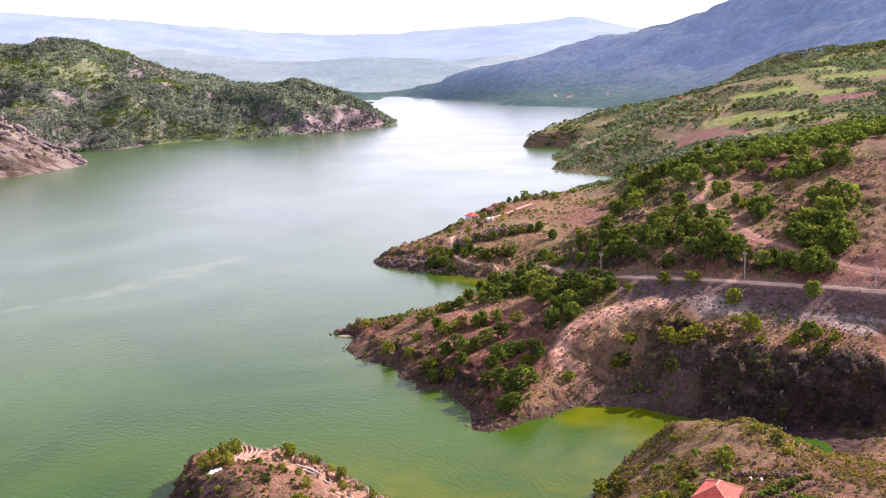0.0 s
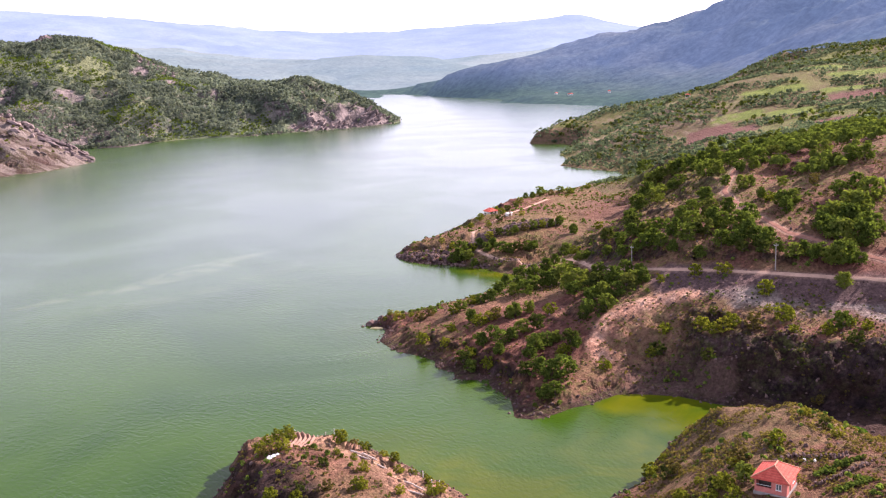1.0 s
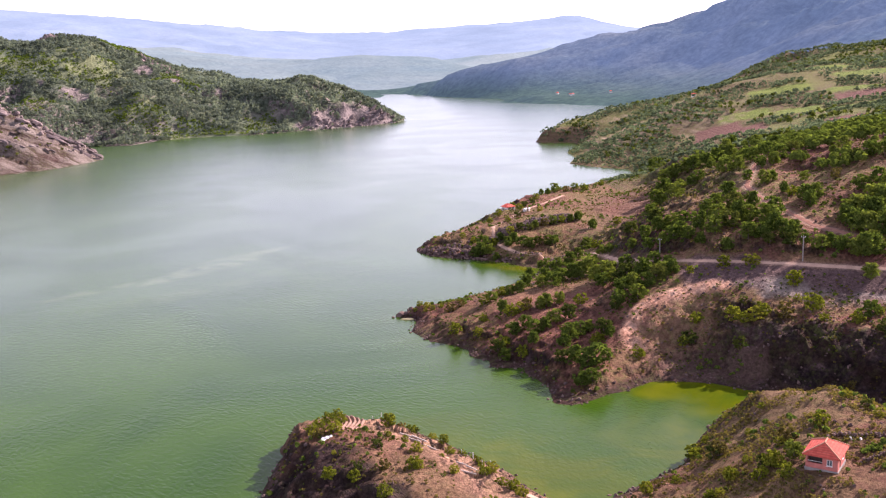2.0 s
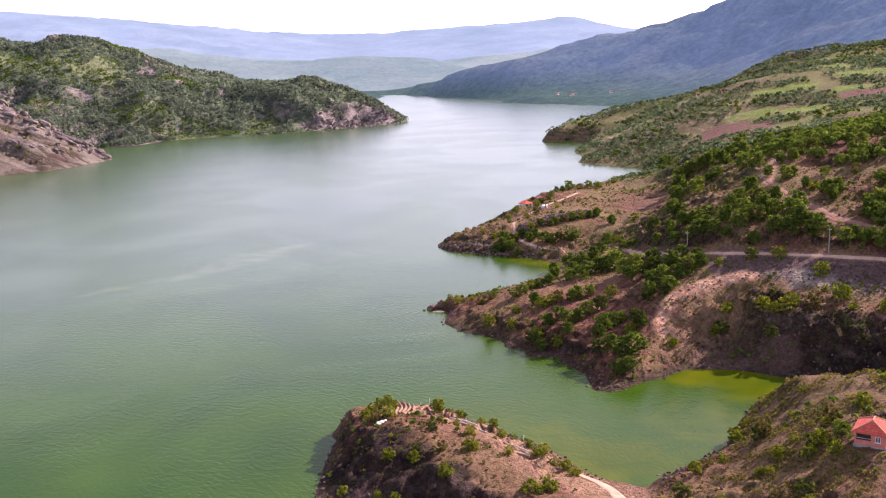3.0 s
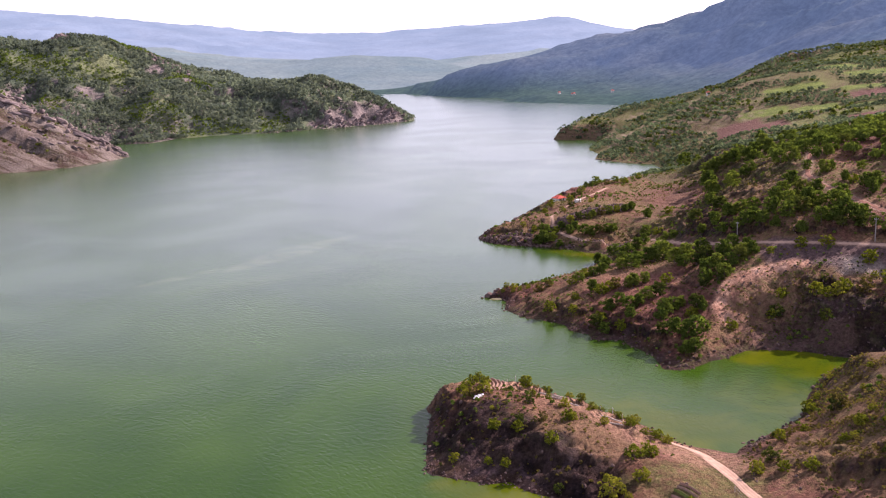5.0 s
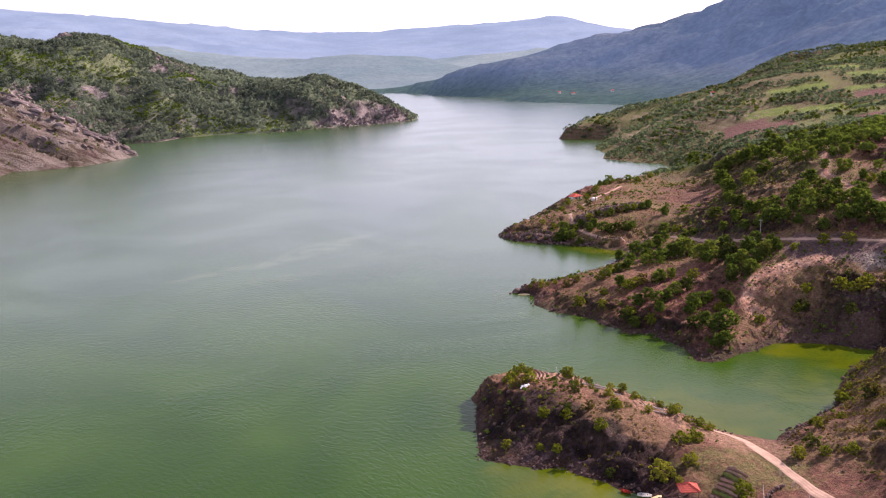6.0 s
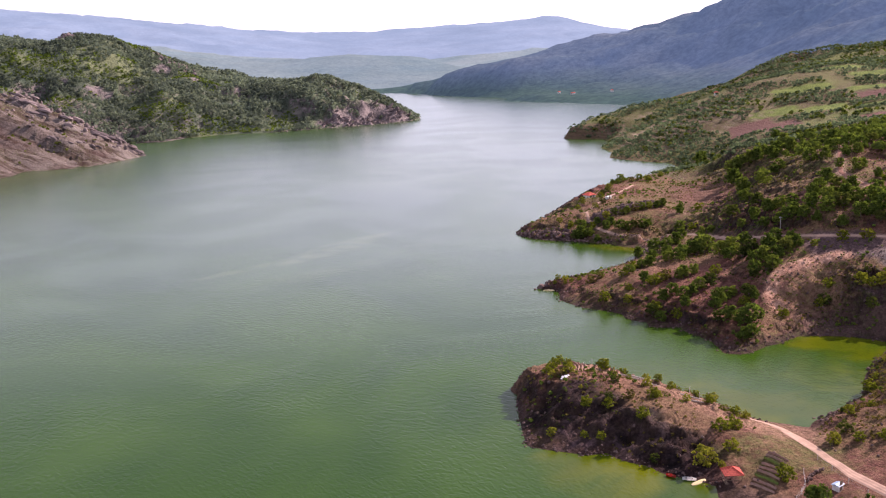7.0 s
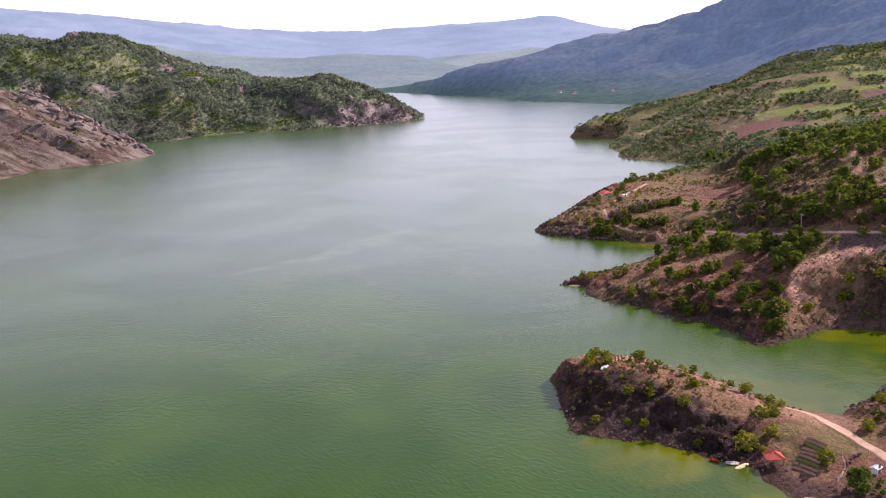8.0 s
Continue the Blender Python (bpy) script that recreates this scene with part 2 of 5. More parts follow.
CAPE_FOOT = [(9, 117, 3.2), (16, 112, 1.9), (5, 108, 1.2), (15, 104, 0.9), (22, 96, 1.6), (34, 86, 3.0)]
MOUND_CREST = [(66, 160, 4.0), (69, 151, 10.0), (75, 139, 14.6), (72, 130, 14.8), (67, 121, 14.0), (63, 111, 13.3), (57, 108, 13.2), (54, 109, 13.1), (52.6, 112.5, 13.0), (60, 95, 14.0), (90, 60, 20)]
MOUND_EAST = [(80, 137, 12.6), (85, 136, 9.2), (92, 142, 4.0), (97, 134, 6.0), (110, 128, 9.0), (130, 120, 14.0), (170, 100, 26)]
MOUND_WEST = [(36, 133, 2.2), (40, 124, 4.6), (46, 114, 9.0), (44, 100, 8.0), (52, 140, 4.6), (60, 148, 6.0)]
SPUR_CREST = [(17.5, 263.5, 1.2), (22, 262.5, 2.9), (25, 260, 2.6), (29, 256, 3.8), (36, 249, 5.8), (48, 246, 7.6), (60, 240, 9.2), (70, 233, 12.0), (78, 233, 15.6)]
SPUR_FLANK = [(26, 244, 3.6), (34, 228, 4.2), (40, 212, 4.6), (44, 200, 4.2), (48, 190, 2.8), (56, 192, 2.6), (54, 206, 6.2), (56, 222, 8.2)]
SPUR_BACK = [(40, 262, 4.8), (56, 268, 6.4), (72, 280, 6.5), (80, 296, 6.0)]
SLIDE = [(62, 200, 5.0), (61, 204, 7.8), (66, 210, 11.6), (73, 212, 13.8), (80, 212, 14.9), (89, 209, 15.8), (96, 205, 16.8), (104, 199, 16.2), (114, 192, 15.2), (125, 187, 14.5), (134, 182, 14.6)]
QUARRY_TOE = [(66, 197, 4.0), (72, 198, 5.5), (80, 197, 6.2), (86.6, 193, 9.6), (94.5, 189.5, 11.4), (102.2, 186, 12.5), (112.4, 176.4, 12.8), (122.4, 168.4, 10.7), (91, 176, 1.2), (97, 172.5, 1.4), (104, 166, 2.0), (112, 160, 1.4), (130, 156, 8), (150, 140, 16)]
BENCH = [(88, 217), (97, 210), (108, 201), (120, 194), (134, 186)]
TALUS = [(70, 192), (76, 188), (81, 184)]
GRAVEL = [(98, 202), (106, 196), (114, 190), (122, 184), (128, 182)]
CUT_RIM = [(87, 184, 6.0), (93, 180.5, 8.5), (100, 177, 9.3), (106, 172, 9.3), (113, 166, 8.8), (121, 161, 8.4)]
CUT = [(80, 184), (86, 182), (93, 179), (100, 172), (106, 168), (114, 167)]
ROAD = [(89, 302, 5.7), (89, 290, 7.0), (84, 262, 11.3), (82, 245, 15.1), (83, 233, 17.8), (89, 222, 19.4), (100, 214, 19.9), (109, 207, 20.1), (119, 200, 20.0), (127, 195, 20.0), (135, 188, 19.9), (150, 176, 20.5)]
ROAD_BANK = [(94, 292, 12.0), (91, 264, 17.5), (89, 248, 21.0), (92, 233, 23.0), (98, 224, 23.6), (106, 218, 23.6), (115, 211, 23.2), (124, 204, 22.6)]
TRACK = [(150, 298, 37.0), (134, 275, 34.7), (125, 262, 32.0), (123, 250, 30.2), (122, 232, 28.4), (123, 222, 26.5), (127, 213, 25.6), (132, 205, 23.4), (136, 197, 22.7), (142, 188, 22.6)]
COVE_ROAD = [(89, 302, 5.7), (83, 310, 4.7), (75, 318, 4.0), (67, 328, 3.7), (64, 336, 4.5), (65, 346, 5.3), (68, 358, 7.0), (78, 371, 7.6), (89, 385, 8.5), (104, 400, 8.9), (116, 415, 8.8)]
HEADLAND = [(43, 360, 3.4), (54, 362, 6.6), (64, 352, 8.4), (70, 344, 8.8), (84, 350, 10.4), (98, 356, 10.2), (80, 388, 9.4), (100, 420, 9.0), (126, 446, 8.2), (160, 478, 5.0), (198, 518, 2.4)]
BOWL = [(96, 322, 7.0), (111, 340, 6.0), (128, 350, 7.6), (118, 372, 8.6), (140, 380, 9.0), (150, 420, 6.8), (170, 430, 10.5), (190, 470, 8.0), (206, 500, 6.0)]
CLIFF_TOP = [(240, 746, 6.0), (225, 757, 6.8), (214, 767.5, 6.8), (217, 775, 7.2), (239, 803, 7.6)]
HILLSIDE = [(108, 300, 17.0), (118, 288, 25.0), (130, 310, 24.0), (140, 330, 27.5), (160, 322, 32.5), (150, 270, 34.0), (147, 230, 32.0), (160, 215, 33.0), (168, 266, 41.5), (190, 250, 46), (200, 330, 34.5), (177, 400, 25.0), (230, 420, 28)]
UPLAND = [(178, 430, 22.0), (230, 500, 20.0), (276, 531, 24.0), (337, 540, 32.0), (300, 620, 30), (232, 640, 10.0), (262, 700, 16), (228, 775, 8.4), (250, 765, 16.0), (283, 790, 23.0), (313, 760, 28.0), (324, 720, 34.5), (343, 690, 42.5), (382, 680, 49.5), (435, 700, 55.5), (500, 720, 57), (420, 600, 44), (520, 560, 60), (330, 380, 48), (480, 330, 84), (300, 180, 70), (330, 0, 110)]
UPLAND_BACK = [(300, 850, 10), (380, 850, 22), (450, 880, 36), (550, 951, 62), (605, 950, 66), (655, 950, 68), (420, 1020, 8), (526, 1100, 22), (760, 900, 100), (720, 700, 90)]
ROCK_CREST = [(-152, 846, 0.8), (-166, 862, 5), (-180, 880, 11), (-198, 884, 21), (-221, 888, 35), (-239, 892, 46), (-249, 900, 53), (-268, 904, 55), (-290, 914, 60), (-400, 940, 76), (-600, 900, 90)]
ROCK_FLANK = [(-186, 830, 10), (-214, 812, 18), (-246, 830, 30), (-280, 790, 24), (-340, 760, 30)]
HILL_CREST = [(-620, 1260, 146), (-440, 1270, 128), (-344, 1300, 114), (-312, 1300, 106), (-284, 1300, 103), (-273, 1300, 115), (-256, 1300, 118), (-235, 1300, 116), (-208, 1300, 110), (-175, 1300, 95), (-147, 1290, 84), (-120, 1270, 70), (-95, 1240, 58), (-66, 1250, 51), (-33, 1280, 49), (4, 1290, 49), (29, 1283, 52), (66, 1240, 45), (102, 1190, 37), (134, 1130, 14)]
HILL_FLANK = [(-420, 1080, 62), (-300, 1130, 52), (-210, 1120, 46), (-130, 1110, 36), (-52, 1082, 9), (-60, 1130, 20), (-64, 1180, 36), (-5, 1120, 34), (14, 1150, 44), (60, 1110, 26), (-260, 1020, 22), (-170, 1030, 14)]
HILL_BACK = [(-500, 1600, 60), (-250, 1600, 50), (-60, 1550, 20), (60, 1450, 14), (-600, 2000, 40), (-150, 2000, 35), (100, 1900, 12)]
MOUNTAIN = [(262, 1970, 8), (300, 1900, 19), (330, 1800, 31), (388, 1700, 50), (444, 1650, 68), (510, 1700, 63), (613, 1700, 92), (691, 1720, 101), (752, 1700, 125), (814, 1640, 157), (938, 1560, 209), (1072, 1480, 245), (1300, 1400, 290), (1800, 1300, 320)]
MOUNTAIN_FOOT = [(470, 1400, 6), (472, 1480, 18), (608, 1350, 30), (619, 1200, 42), (728, 1400, 88), (779, 1250, 108), (517, 1250, 15), (900, 1150, 150), (1200, 1000, 190), (900, 2100, 60), (1500, 2000, 140)]
MID_HILLS = [(-900, 2300, 90), (-300, 2300, 80), (264, 2040, 8), (120, 2080, 20), (-359, 2700, 100), (-213, 2700, 98), (-65, 2700, 82), (86, 2700, 67), (181, 2700, 79), (276, 2700, 84), (405, 2700, 75), (487, 2700, 69), (536, 2700, 52), (620, 2700, 30), (740, 2700, 22), (330, 2300, 24), (120, 2400, 34), (500, 2250, 20), (0, 2350, 44), (-100, 2500, 58), (-300, 2950, 120), (0, 2900, 88)]
VALLEY = [(-1000, 3200, 160), (-300, 3300, 130), (0, 3200, 70), (600, 3100, 40), (1100, 3000, 60), (1700, 2900, 120), (300, 3100, 58)]
RANGE = [(-1500, 4300, 345), (-931, 4200, 316), (-870, 4200, 297), (-698, 4200, 292), (-505, 4200, 253), (-371, 4200, 242), (-282, 4200, 223), (-99, 4200, 213), (62, 4200, 189), (276, 4200, 153), (397, 4200, 144), (521, 4200, 150), (723, 4200, 167), (980, 4200, 179), (1059, 4200, 194), (1164, 4200, 193), (1217, 4200, 211), (1324, 4200, 215), (1392, 4200, 228), (1459, 4200, 219), (1624, 4200, 176), (1763, 4200, 141), (1962, 4200, 107), (2500, 3900, 120)]
PROMONTORY = [(366, 1436, 3), (379, 1400, 8), (400, 1370, 8), (418, 1320, 5), (424, 1280, 2)]
LAKE_BED = [(-200, -300, -14), (-60, -50, -14), (-60, 60, -12), (-40, 110, -8), (-50, 150, -10), (-36, 190, -8), (-20, 220, -10), (0, 210, -7), (18, 190, -5), (28, 168, -4), (40, 160, -3.5), (60, 174, -3), (45, 168, -4), (0, 240, -8), (8, 290, -8), (40, 304, -4), (62, 310, -3),
            (20, 340, -8), (20, 390, -10), (60, 450, -10), (120, 500, -8), (160, 545, -6), (150, 640, -10), (170, 720, -8), (180, 800, -8), (280, 930, -8), (300, 1100, -12)]
LAKE_MIDDLE = [(-300, 100, -20), (-200, 300, -20), (-60, 350, -18), (-100, 500, -20), (-330, 500, -14), (-150, 680, -16), (0, 650, -20), (-80, 850, -16), (-60, 960, -8), (60, 900, -18), (140, 980, -14), (230, 1150, -14), (300, 1300, -14), (250, 1500, -12), (280, 1700, -8)]


def along(line, step):
    """Points along a line of places, a step apart."""
    out = []
    for a, b in zip(line[:-1], line[1:]):
        a, b = np.array((*a, 0.0)[:3], float), np.array((*b, 0.0)[:3], float)
        n = max(1, int(round(np.hypot(*(b - a)[:2]) / step)))
        out += [a + (b - a) * i / n for i in range(n)]
    return out + [np.array((*line[-1], 0.0)[:3], float)]


LINES = [(SHORE_CAPE, 6), (SHORE_BAY, 5), (SHORE_COVE, 14), (SHORE_FAR, 60), (SHORE_LEFT, 30), (CAPE_SOUTH_RIM, 5), (CAPE_NORTH_RIM, 6), (CAPE_PATH, 8),
         (SPUR_CREST, 7), (SLIDE, 6), (ROAD, 7), (ROAD_BANK, 9), (TRACK, 9), (COVE_ROAD, 9), (ROCK_CREST, 14), (HILL_CREST, 25),
         (CLIFF_TOP, 6), (MOUNTAIN, 70), (RANGE, 150), (PROMONTORY, 20), (CUT_RIM, 3)]
SPOTS = [CAPE_FOOT, CAPE_FLANK, MOUND_CREST, MOUND_EAST, MOUND_WEST, SPUR_FLANK, SPUR_BACK, QUARRY_TOE, HEADLAND, BOWL, HILLSIDE, UPLAND, UPLAND_BACK, ROCK_FLANK,
         HILL_FLANK, HILL_BACK, MOUNTAIN_FOOT, MID_HILLS, VALLEY, LAKE_BED, LAKE_MIDDLE]
SITES = np.array([p for line, step in LINES for p in along(line, step)] + [np.array(p, float) for s in SPOTS for p in s])
SITES = SITES[np.unique((SITES[:, :2] / 1.5).round(), axis=0, return_index=True)[1]]


def settle(sites):
    """Weights of the surface that passes through all the lines."""
    p, n = sites[:, :2] / 100, len(sites)
    a = np.zeros((n + 3, n + 3))
    a[:n, :n] = -np.hypot(p[:, None, 0] - p[None, :, 0], p[:, None, 1] - p[None, :, 1])
    a[:n, n], a[:n, n + 1:] = 1, p
    a[n, :n], a[n + 1:, :n] = 1, p.T
    return np.linalg.solve(a, np.append(sites[:, 2], (0, 0, 0)))


WEIGHTS = settle(SITES)


def ripple(x, y, scale, seed, octaves=4, gain=0.5):
    """Smooth lattice noise, about -1 to 1, of that many metres' width."""
    out, amp = np.zeros(np.shape(x)), 1.0
    for o in range(octaves):
        u, v = np.asarray(x) / scale + 17.3 * o, np.asarray(y) / scale - 9.1 * o
        i, j = np.floor(u), np.floor(v)
        fu, fv = u - i, v - j
        fu, fv = fu * fu * (3 - 2 * fu), fv * fv * (3 - 2 * fv)

        def lattice(a, b):
            s = np.sin(a * 127.1 + b * 311.7 + seed * 74.7) * 43758.5453
            return 2 * (s - np.floor(s)) - 1

        out += amp * ((lattice(i, j) * (1 - fu) + lattice(i + 1, j) * fu) * (1 - fv) + (lattice(i, j + 1) * (1 - fu) + lattice(i + 1, j + 1) * fu) * fv)
        scale, amp = scale / 2, amp * gain
    return out


def plain_height(x, y):
    """Height of the smooth land, in pieces to keep it quick."""
    x, y = np.ravel(np.asarray(x, float)), np.ravel(np.asarray(y, float))
    z = np.empty(len(x))
    p = SITES[:, :2] / 100
    for k in range(0, len(x), 20000):
        u, v = x[k:k + 20000] / 100, y[k:k + 20000] / 100
        w = np.stack([u, v], 1)
        d = np.sqrt(np.maximum((w * w).sum(1)[:, None] + (p * p).sum(1)[None, :] - 2 * w @ p.T, 0))
        z[k:k + 20000] = -d @ WEIGHTS[:-3] + WEIGHTS[-3] + WEIGHTS[-2] * u + WEIGHTS[-1] * v
    return z


def gap(x, y, line):
    """Distance from each place to a line."""
    best = np.full(np.shape(x), 1e9)
    for a, b in zip(line[:-1], line[1:]):
        ax, ay, bx, by = a[0], a[1], b[0], b[1]
        t = np.clip(((x - ax) * (bx - ax) + (y - ay) * (by - ay)) / ((bx - ax) ** 2 + (by - ay) ** 2 + 1e-9), 0, 1)
        best = np.minimum(best, np.hypot(x - ax - t * (bx - ax), y - ay - t * (by - ay)))
    return best


def fade(d, near, far):
    t = np.clip((d - near) / (far - near), 0, 1)
    return 1 - t * t * (3 - 2 * t)


def height(x, y):
    """Height of the land with its gullies and lumps."""
    x, y = np.ravel(np.asarray(x, float)), np.ravel(np.asarray(y, float))
    z = plain_height(x, y)
    smooth = z.copy()
    near = y < 480
    way = np.full(len(x), 99.0)
    for line in (ROAD, TRACK, COVE_ROAD, CAPE_PATH):
        way[near] = np.minimum(way[near], gap(x[near], y[near], line))
    rough = np.clip(z / 3, 0, 1) * (1 - fade(way, 1.5, 6))
    far = np.clip((y - 420) / 500, 0, 1)
    z = z + rough * (ripple(x, y, 14, 1) * 0.55 * (1 - far) + ripple(x, y, 3.4, 2, 3) * 0.22 * (1 - far))
    crag = np.zeros(len(x))
    close = near & (x > -45) & (x < 190) & (y > 85)
    cx, cy = x[close], y[close]
    lean = np.hypot(plain_height(cx + 2, cy) - smooth[close], plain_height(cx, cy + 2) - smooth[close]) / 2
    crag[close] = np.clip((lean - 0.16) * 2.6, 0, 1)
    crag[close] = np.maximum(crag[close], np.maximum(1.25 * fade(gap(cx, cy, CUT), 5, 12), 1.1 * fade(gap(cx, cy, CAPE_FLANK), 4, 10)))
    crag[close] *= 1 - 0.85 * np.maximum(fade(gap(cx, cy, SLIDE), 4, 9), fade(gap(cx, cy, BENCH), 5, 8))
    crag[close] *= 1 - 0.85 * fade(np.hypot((cx - 64) / 27, (cy - 128) / 30), 0.75, 1.05)
    z = z + crag * rough * (((1 - np.abs(ripple(x, y, 9, 21, 2))) - 0.6) * 2.6 + ((1 - np.abs(ripple(x, y, 3.6, 22, 4, 0.65))) - 0.6) * 1.2)
    steps = fade(np.hypot((x - 262) / 70, (y - 670) / 105), 0.6, 1.0) * (z > 3)
    q = z / 2.4
    z = z + steps * (2.4 * (np.floor(q) + np.clip((q - np.floor(q)) * 4 - 3, 0, 1)) + 1.0 - z)
    ridged = 1 - np.abs(ripple(x, y, 90, 5, 4))
    calm_top = 1 - 0.8 * fade(gap(x, y, HILL_CREST), 15, 55)
    z = z + far * calm_top * np.clip(z / 12, 0, 1) * (np.where(y > 2400, 0.3, 1.0) * (ridged - 0.7) * (4 + 0.05 * np.clip(z, 0, 200) + np.where((x < 200) & (y > 960), 16.0, 0.0)) + ripple(x, y, 22, 7, 3) * 1.2)
    beyond = np.clip((y - 1450) / 700, 0, 1)
    z = z + beyond * np.clip(z / 40, 0, 1) * ((1 - np.abs(ripple(x, y, 420, 9, 5))) - 0.65) * (0.22 * np.clip(z, 0, 300)) * np.where(y > 2500, 0.12 + 0.5 * fade(np.abs(y - 3500), 150, 600), 1.0)
    spurs = np.clip((z - 18) / 60, 0, 1) * ((y > 1050) & (x > 380) & (y < 2500))
    z = z + spurs * ((1 - np.abs(ripple(x + 0.5 * y, y, 190, 15, 3))) - 0.68) * (10 + 0.16 * np.clip(z, 0, 250))
    stony = np.zeros(len(x))
    left = (x < -140) & (y > 640) & (y < 990)
    stony[left] = fade(gap(x[left], y[left], ROCK_CREST), 140, 200)
    strike, dip = 0.89 * x - 0.45 * y, 0.45 * x + 0.89 * y
    return z + stony * np.clip(z / 4, 0, 1) * (((1 - np.abs(ripple(strike * 0.22, dip, 22, 25, 4, 0.6))) - 0.6) * 9.0)


def spread(a, b, step, grow=1.0, limit=1e9):
    out = [a]
    while out[-1] < b:
        out.append(out[-1] + step)
        step = min(step * grow, limit)
    out[-1] = b
    return out


def sheet(name, xs, ys, level, material):
    """A sheet of land over a net of places, as one mesh."""
    gx, gy = np.meshgrid(np.array(xs), np.array(ys))
    z = level(gx, gy).reshape(gx.shape)
    n, m = gx.shape
    co = np.stack([gx, gy, z], -1).reshape(-1, 3)
    i = np.arange(n * m).reshape(n, m)
    quads = np.stack([i[:-1, :-1], i[:-1, 1:], i[1:, 1:], i[1:, :-1]], -1).reshape(-1, 4)
    me = bpy.data.meshes.new(name)
    me.vertices.add(len(co))
    me.vertices.foreach_set("co", co.ravel())
    me.loops.add(quads.size)
    me.loops.foreach_set("vertex_index", quads.ravel())
    me.polygons.add(len(quads))
    me.polygons.foreach_set("loop_start", np.arange(0, quads.size, 4))
    me.polygons.foreach_set("use_smooth", np.ones(len(quads), bool))
    me.update(calc_edges=True)
    me.materials.append(material)
    return new(name, me), co


def paint(ob, name, *channels):
    col = np.ones((len(channels[0]), 4), np.float32)
    for k, c in enumerate(channels):
        col[:, k] = np.clip(c, 0, 1)
    a = ob.data.attributes.new(name, "FLOAT_COLOR", "POINT")
    a.data.foreach_set("color", col.ravel())


def steepness(co, shape):
    g = co.reshape(*shape, 3)
    dzx = np.gradient(g[..., 2], axis=1) / np.maximum(np.gradient(g[..., 0], axis=1), 1e-6)
    dzy = np.gradient(g[..., 2], axis=0) / np.maximum(np.gradient(g[..., 1], axis=0), 1e-6)
    return np.hypot(dzx, dzy).ravel()


NEAR_X = sorted(set([-x + -60 for x in spread(0, 1400, 1.2, 1.02)] + spread(-60, -34, 0.9) + spread(-34, 124, 0.62) + spread(124, 175, 0.85) + spread(175, 2500, 0.85, 1.026, 30)))
NEAR_Y = [-300, -250, -200, -150, -100, -60, -20, 20, 50, 70, 80] + spread(86, 272, 0.66) + spread(272, 300, 0.8)[1:] + spread(300, 1450, 0.85, 1.008)[1:]
ground, g_co = sheet("ground", NEAR_X, NEAR_Y, height, GROUND)
tagged(ground, "dry pinkish brown hillsides with scrub, fields and rocky capes", "ground", kind="structure")
FAR_X = spread(-1500, 2600, 22)
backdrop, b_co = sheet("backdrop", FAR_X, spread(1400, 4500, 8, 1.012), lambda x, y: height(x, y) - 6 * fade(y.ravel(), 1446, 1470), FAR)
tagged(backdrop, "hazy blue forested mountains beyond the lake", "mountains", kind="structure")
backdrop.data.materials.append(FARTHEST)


def cover_ground():
    x, y, z = g_co.T
    slope = steepness(g_co, (len(NEAR_Y), len(NEAR_X)))
    n1, n2 = ripple(x, y, 26, 11), ripple(x, y, 7, 12)
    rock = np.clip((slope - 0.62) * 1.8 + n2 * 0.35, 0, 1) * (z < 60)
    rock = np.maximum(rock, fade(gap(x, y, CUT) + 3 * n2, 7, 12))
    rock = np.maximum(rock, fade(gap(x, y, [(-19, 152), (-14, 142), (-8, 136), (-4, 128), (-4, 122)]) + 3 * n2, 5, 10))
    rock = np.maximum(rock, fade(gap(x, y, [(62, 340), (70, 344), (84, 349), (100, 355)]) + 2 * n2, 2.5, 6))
    rock = np.maximum(rock, fade(np.abs(z), 0.4, 1.6) * 0.8 * (y < 460))
    rock = np.maximum(rock, 0.85 * fade(gap(x, y, ROCK_CREST), 150, 210) * (y > 640) * (x < -120))
    bare = (fade(gap(x, y, CAPE_NORTH_RIM), 3, 11) * np.clip(0.7 + 0.5 * n2, 0, 1))
    scar = fade(gap(x, y, [(p[0] + 0.9, p[1] - 0.9) for p in SLIDE[:6]]) + 0.7 * n2, 0.9, 2.9)
    talus = np.maximum(fade(gap(x, y, BENCH) + 2 * n2, 4, 7.5), 0.5 * fade(gap(x, y, TALUS) + 3 * n2, 2, 8))
    gravel = np.maximum(0.85 * fade(gap(x, y, GRAVEL) + 2.5 * n2, 0.8, 4.5), 0.9 * fade(gap(x, y, SLIDE[5:]) + 0.8 * n2, 0.4, 1.6))
    rock = rock * (1 - np.maximum(np.maximum(scar, talus), 0.9 * gravel))
    gravel = np.maximum(gravel, np.clip(0.75 + 0.35 * n1, 0, 1) * fade(gap(x, y, ROCK_CREST), 150, 210) * (y > 640) * (x < -120))
    bowl = fade(np.hypot((x - 74) / 13, (y - 203) / 10) + 0.15 * n2, 0.7, 1.1)
    rock = rock * (1 - 0.75 * bowl)
    paint(ground, "cut", talus, gravel, np.maximum(scar, 0.15 * bowl))
    for cx, cy, r in CLIFFS:
        rock = np.maximum(rock, fade(np.hypot(x - cx, y - cy) + 6 * n2, r * 0.6, r))
    way = np.minimum(np.minimum(gap(x, y, ROAD), gap(x, y, CAPE_PATH)), gap(x, y, COVE_ROAD))
    track = np.maximum(fade(way, 0.4, 1.2), fade(gap(x, y, TRACK), 0.8, 2.0)) * 0.6
    grass, tilled = np.zeros(len(x)), np.zeros(len(x))
    for cx, cy, a, b, turn, kind in PLOTS:
        c, s = math.cos(radians(turn)), math.sin(radians(turn))
